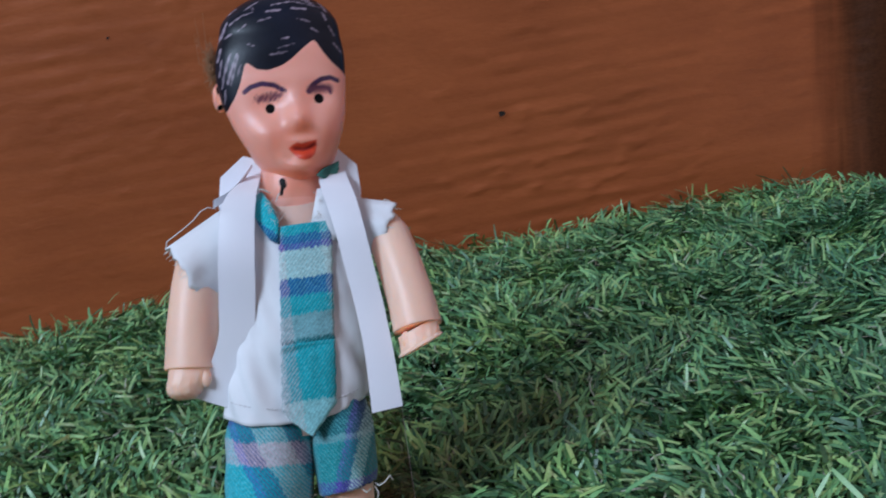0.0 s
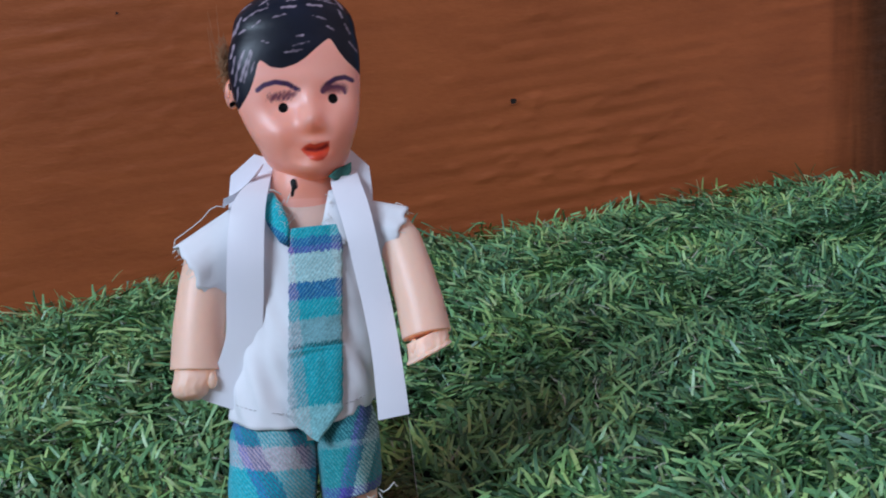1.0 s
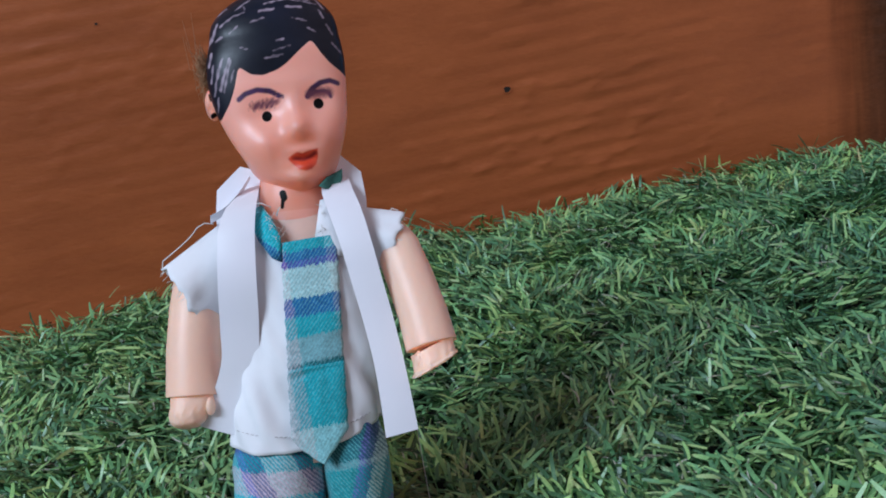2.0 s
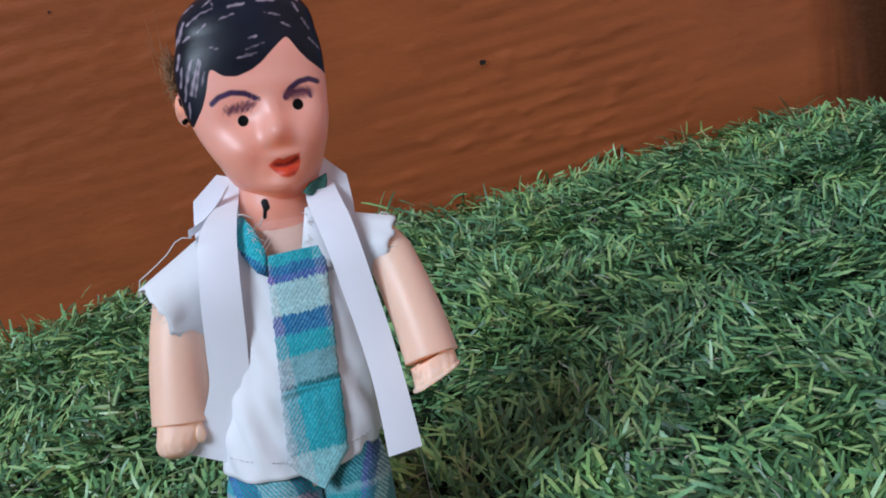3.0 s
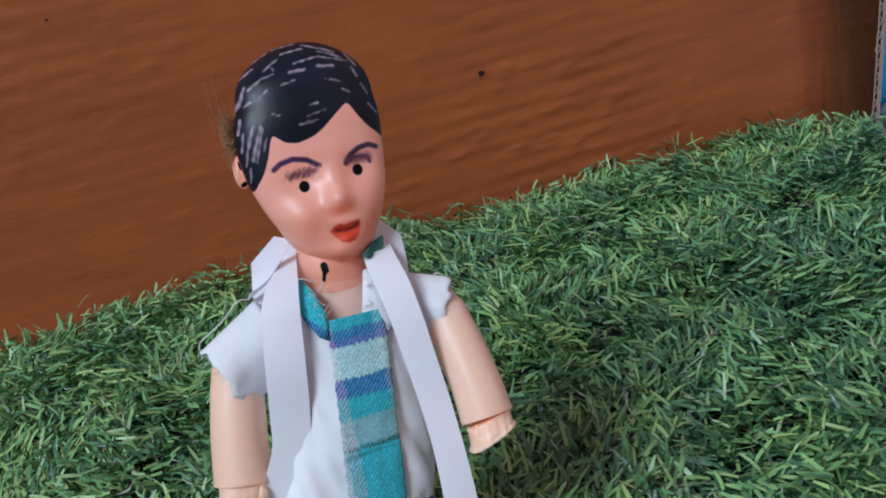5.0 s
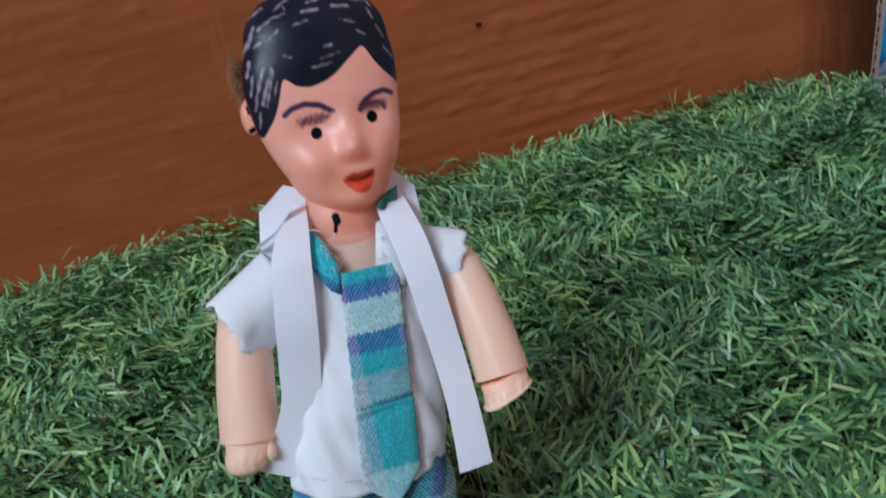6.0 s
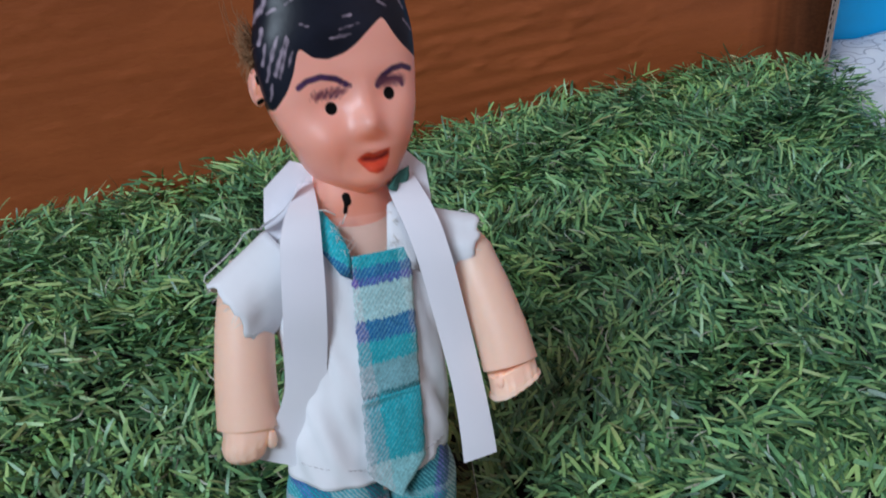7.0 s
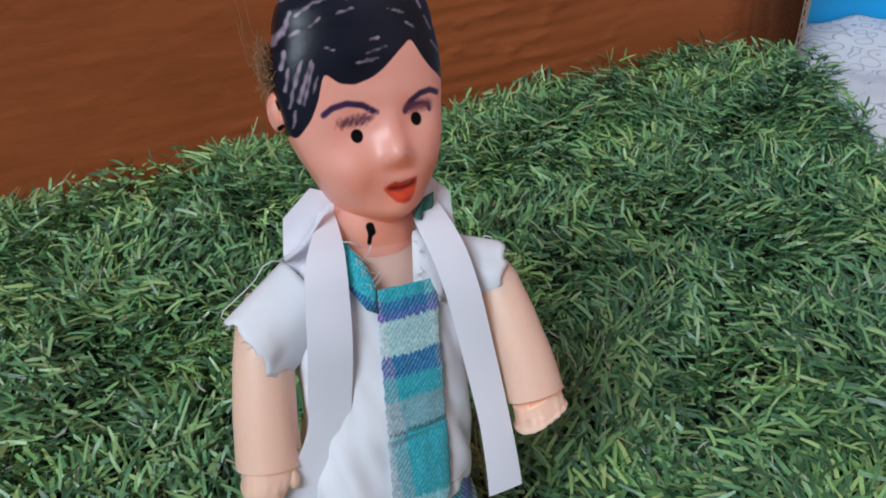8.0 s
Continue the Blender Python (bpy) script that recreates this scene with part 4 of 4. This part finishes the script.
    # loose threads
    for path in (((-22.5, 104.6, 3), (-24.6, 105.0, 3.5), (-26.4, 104.2, 3.5), (-28.4, 101.8, 4), (-31.0, 99.8, 4), (-33.6, 98.0, 4), (-35.4, 96.8, 4), (-35.9, 95.4, 3), (-35.0, 94.4, 3)),
                 ((20.6, 102.2, 4), (21.8, 103.2, 5), (23.2, 102.6, 5), (23.6, 101.2, 4)),
                 ((24.0, 97.0, 3), (25.0, 98.0, 4), (25.6, 98.1, 4)), ((23.9, 95.5, 3), (24.9, 96.2, 4), (25.4, 97.2, 4)),
                 ((-11.3, 107.6, 9), (-9.6, 107.4, 10), (-7.6, 106.2, 10)), ((-6.4, 104.0, 10), (-5.8, 105.4, 10.5), (-5.4, 106.0, 10.3))):
        s = Shape()
        s.tube(path, [0.14] * len(path), 0, 5)
        part("loose_thread", s.make("loose_thread", MAT_THREAD), ob)
    # checked collar pieces
    for poly, material, lift, label in ((((-11.8, 107.0), (-9.8, 107.2), (-7.6, 103.0), (-6.0, 98.4), (-6.2, 92.4), (-8.4, 93.6), (-11.2, 98.2), (-12.6, 103.0)), MAT_COLLAR, 1.0, "teal and blue checked collar"),
                                        (((4.2, 106.6), (6.4, 107.4), (9.6, 99.5), (8.6, 92.0), (6.8, 92.6), (4.6, 97.2), (2.2, 97.4)), MAT_SHIRT, 0.7, "frayed white inner collar"),
                                        (((4.6, 110.2), (6.6, 112.4), (8.6, 113.6), (10.6, 114.4), (10.4, 112.2), (9.6, 110.6), (9.4, 109.0), (8.2, 109.8), (6.2, 109.4)), MAT_LEAF, 3.2, "dark green collar tip")):
        s = Shape()
        mid = (sum(q[0] for q in poly) / len(poly), sum(q[1] for q in poly) / len(poly))
        ring = lambda k: [(mid[0] + (q[0] - mid[0]) * k, mid[1] + (q[1] - mid[1]) * k) for q in poly]
        pts, faces, m = [], [], len(poly)
        for k in (1.0, 0.66, 0.33):
            pts += [(a, b, shirt_front(a, b) + lift + 0.5 * (1 - k)) for a, b in ring(k)]
        pts.append((*mid, shirt_front(*mid) + lift + 0.5))
        for k in range(2):
            faces += [(k * m + i, k * m + (i + 1) % m, (k + 1) * m + (i + 1) % m, (k + 1) * m + i) for i in range(m)]
        faces += [(2 * m + i, 2 * m + (i + 1) % m, 3 * m) for i in range(m)]
        s.add(pts, faces)
        thick(part("collar", s.make("collar", material), ob, label), 0.0007, 0.0)


shirt()


def trousers():
    ob = new("trousers")
    ob.matrix_world = DOLL
    tagged(ob, "teal, blue and grey checked cotton doll trousers", "trousers")
    seg = 72
    for material, table, low in ((MAT_TROUSERS, ((56, -20.6, -3.6, 11.6, -9.0), (50, -22.6, -2.6, 11.8, -9.6), (46, -24.0, -2.2, 12.4, -10.2), (38, -24.5, -2.7, 12.6, -10.0), (28, -24.6, -3.9, 11.8, -9.0), (18, -24.2, -4.9, 11.0, -8.5)), 18),
                       (MAT_TROUSERS_B, ((56, -4.6, 10.4, 11.6, -9.0), (50, -3.8, 12.2, 11.8, -9.6), (46, -3.0, 13.2, 12.2, -10.2), (40, -2.4, 13.4, 12.0, -10.0), (34, -1.8, 13.0, 11.0, -9.0), (29.5, -1.5, 12.6, 10.5, -8.5)), 29.5)):
        rings = []
        for i in range(41):
            h = 56 + (low - 56) * i / 40
            ring = ring_of(h, *smooth_table(h, table)[0], seg, 2.3)
            out = []
            for q, (a, b, c) in enumerate(ring):
                w = cloth_noise(a, b, c, 0.12, 0.8)
                rag = 0.5 * noise.noise(Vector((q * 0.45, 1.0, 4.0))) * (i >= 38) + 1.2 * math.cos(2 * math.pi * q / seg) * (i / 40) ** 4
                out.append((a + w * math.cos(2 * math.pi * q / seg), b + rag, c + w * math.sin(2 * math.pi * q / seg)))
            rings.append(out)
        s = Shape()
        s.loft(rings, 0, False)
        thick(part("trouser_leg", s.make("trouser_leg", material), ob), 0.0008, 0.0)
    for path in (((12.6, 30.2, 6), (13.6, 29.6, 8), (15.0, 30.4, 8.5), (16.4, 31.8, 8), (17.2, 30.6, 8)), ((12.4, 29.4, 6), (13.2, 28.0, 7), (13.0, 26.4, 7)), ((9.0, 29.6, 9), (10.2, 28.6, 10), (11.5, 29.4, 9.5))):
        s = Shape()
        s.tube(path, [0.17] * len(path), 0, 5)
        part("loose_thread", s.make("loose_thread", MAT_THREAD), ob)


trousers()


def tie_length(name, top, low, out, rows, parent=None, label=""):
    """One sewn length of the tie, from height top down to low; out: how far it lies over the other."""
    s = Shape()
    cols = 26
    pts = []
    for i in range(rows + 1):
        v = top + (low - top) * i / rows
        f = (97.4 - v) / 46.0
        left, right = -6.1 - 2.4 * f, 7.4 - 2.7 * f
        if v < 51.5:
            k = (51.5 - v) / 7.3
            left, right = left + (-1.7 - left) * k ** 1.25, right + (-1.7 - right) * k ** 1.1
        left += 0.12 * math.sin(v * 1.9) + 0.08 * math.sin(v * 4.3) - 0.25 * out
        right += 0.12 * math.sin(v * 1.6 + 1) + 0.2 * out
        for j in range(cols + 1):
            u = left + (right - left) * j / cols
            fold = -0.45 * math.exp(-((v - 66.0 - 0.12 * u) / 0.9) ** 2) + 0.5 * math.exp(-((v - 68.5 - 0.12 * u) / 1.6) ** 2)
            edge = -0.5 * (abs(2 * j / cols - 1) ** 6)
            pts.append((u, v + 0.05 * (u - 0.5), max(shirt_front(u, v), 10.5) + 1.5 + out + fold + edge + 0.45 * cloth_noise(u, v, 0, 0.16)))
    s.add(pts, [(i * (cols + 1) + j, (i + 1) * (cols + 1) + j, (i + 1) * (cols + 1) + j + 1, i * (cols + 1) + j + 1) for i in range(rows) for j in range(cols)])
    me = s.make(name, MAT_TIE)
    return thick(part(name, me, parent, label) if parent else new(name, me), 0.0009)


def necktie():
    ob = tie_length("necktie", 97.4, 65.6, 0.0, 54)
    ob.matrix_world = DOLL
    tagged(ob, "teal and blue checked cotton necktie with a pointed end", "necktie")
    tie_length("tail", 67.0, 44.3, 0.45, 40, ob, "teal lower length with a pale pointed end")


necktie()


def ribbon():
    """A satin band over both shoulders, folded up behind the neck."""
    ob = new("satin_ribbon")
    ob.matrix_world = DOLL
    tagged(ob, "white satin ribbon draped over the doll's shoulders", "ribbon")

    def piece(name, pts, faces):
        # a front and a back face and a crisp rim between them
        s = Shape()
        s.add([(a, b, c + 0.15) for a, b, c in pts], faces)
        s.add([(a, b, c - 0.15) for a, b, c in pts], [f[::-1] for f in faces])
        edges = {}
        for f in faces:
            for a, b in zip(f, (*f[1:], f[0])):
                edges[(min(a, b), max(a, b))] = edges.get((min(a, b), max(a, b)), 0) + 1
        for (a, b), count in edges.items():
            if count == 1:
                p, q = pts[a], pts[b]
                s.add([(p[0], p[1], p[2] + 0.15), (q[0], q[1], q[2] + 0.15), (q[0], q[1], q[2] - 0.15), (p[0], p[1], p[2] - 0.15)], [(0, 1, 2, 3)])
        part(name, s.make(name, MAT_SATIN), ob)
    for rows in (((115.5, -11.8, -10.0, -1.0), (111, -15.2, -10.5, 5.0), (107, -18.2, -11.0, 9.6), (103, -19.9, -11.5, 11.8), (97, -20.8, -12.0, 13.2), (88, -21.6, -12.6, 14.2), (78, -22.4, -13.4, 12.8), (70, -23.2, -14.6, 10.8), (62, -26.4, -17.4, 8.0), (54.4, -30.2, -22.6, 5.6)),
                 ((115.0, 7.0, 11.6, -1.5), (111.0, 5.2, 12.2, 5.4), (108.5, 5.0, 12.6, 8.6), (104, 5.9, 13.8, 11.2), (97, 7.5, 15.1, 13.2), (86, 9.5, 16.8, 14.4), (76, 11.2, 18.4, 14.4), (66, 12.5, 19.6, 14.0), (57, 13.0, 20.4, 13.6), (48.6, 13.2, 21.0, 13.4))):
        n_rows, cols = 120, 10
        pts = []
        top, low = rows[0][0], rows[-1][0]
        for i in range(n_rows + 1):
            v = top + (low - top) * i / n_rows
            l, r, n = smooth_table(v, rows)[0]
            for j in range(cols + 1):
                f = j / cols
                slant = (f - 0.5) * ((-3.2 if l < -15 else 1.0) * (i / n_rows) ** 3)
                pts.append((l + (r - l) * f, v + slant, n + 0.1 - 0.16 * (2 * f - 1) ** 2 + 0.8 * math.sin(v * 0.13 + 0.8 + 0.35 * f)))
        piece("front_strip", pts, [(i * (cols + 1) + j, (i + 1) * (cols + 1) + j, (i + 1) * (cols + 1) + j + 1, i * (cols + 1) + j + 1) for i in range(n_rows) for j in range(cols)])
    # strip added facing down, to draw the shade between strip and fold
    pts = []
    for i in range(17):
        f = i / 16
        u, v = -22.4 + 10.4 * f, 105.4 + 9.4 * f - 1.6 * math.sin(math.pi * f)
        w = 1.3 * (1 - 0.75 * f) + 0.25
        pts += [(u, v + w * 0.5, 7.5 - 1.0 * f), (u - 0.5 * w, v - w * 0.5, 3.4 + 1.0 * f)]
    piece("shade_strip", pts, [(2 * i, 2 * i + 1, 2 * i + 3, 2 * i + 2) for i in range(16)])
    # the fold at the neck: a standing band with cut-off corners, set forward to fit the camera's view
    for outer in (((-5.0, 98.0), (-6.0, 114.0), (-9.5, 116.6), (-14.6, 118.4), (-20.9, 113.0), (-21.8, 106.0), (-21.8, 98.0)),
                  ((2.0, 98.0), (3.0, 114.0), (6.5, 117.4), (10.2, 119.0), (15.3, 113.8), (15.8, 107.0), (15.4, 98.0))):
        m = len(outer)
        piece("neck_fold", [(a, b, 2.5 - 0.02 * (b - 98)) for a, b in outer], [tuple(range(m))])


ribbon()


def clear_strip():
    """A bent clear plastic strip behind the doll."""
    s = Shape()
    pts = []
    for i in range(25):
        v = 58 - 58 * i / 24
        for j in range(13):
            f = j / 12
            u = -16 + (38.3 + 0.055 * (44 - v)) * f
            pts.append((u, v, -11.5 - 1.6 * math.sin(f * math.pi) + 0.3 * math.sin(v * 0.2 + 4 * f)))
    s.add(pts, [(i * 13 + j, (i + 1) * 13 + j, (i + 1) * 13 + j + 1, i * 13 + j + 1) for i in range(24) for j in range(12)])
    ob = new("clear_strip", s.make("clear_strip", MAT_CLEAR))
    ob.matrix_world = DOLL
    s = Shape()
    s.tube([(22.3 + 0.055 * (44 - v), v, -11.5) for v in (58, 44, 30, 16, 2)], [0.09] * 5, 0, 6)
    part("cut_edge", s.make("cut_edge", MAT_STITCH), ob, "pale scuffed edge of the film")
    tagged(ob, "bent clear plastic strip behind the doll", "stand")


clear_strip()
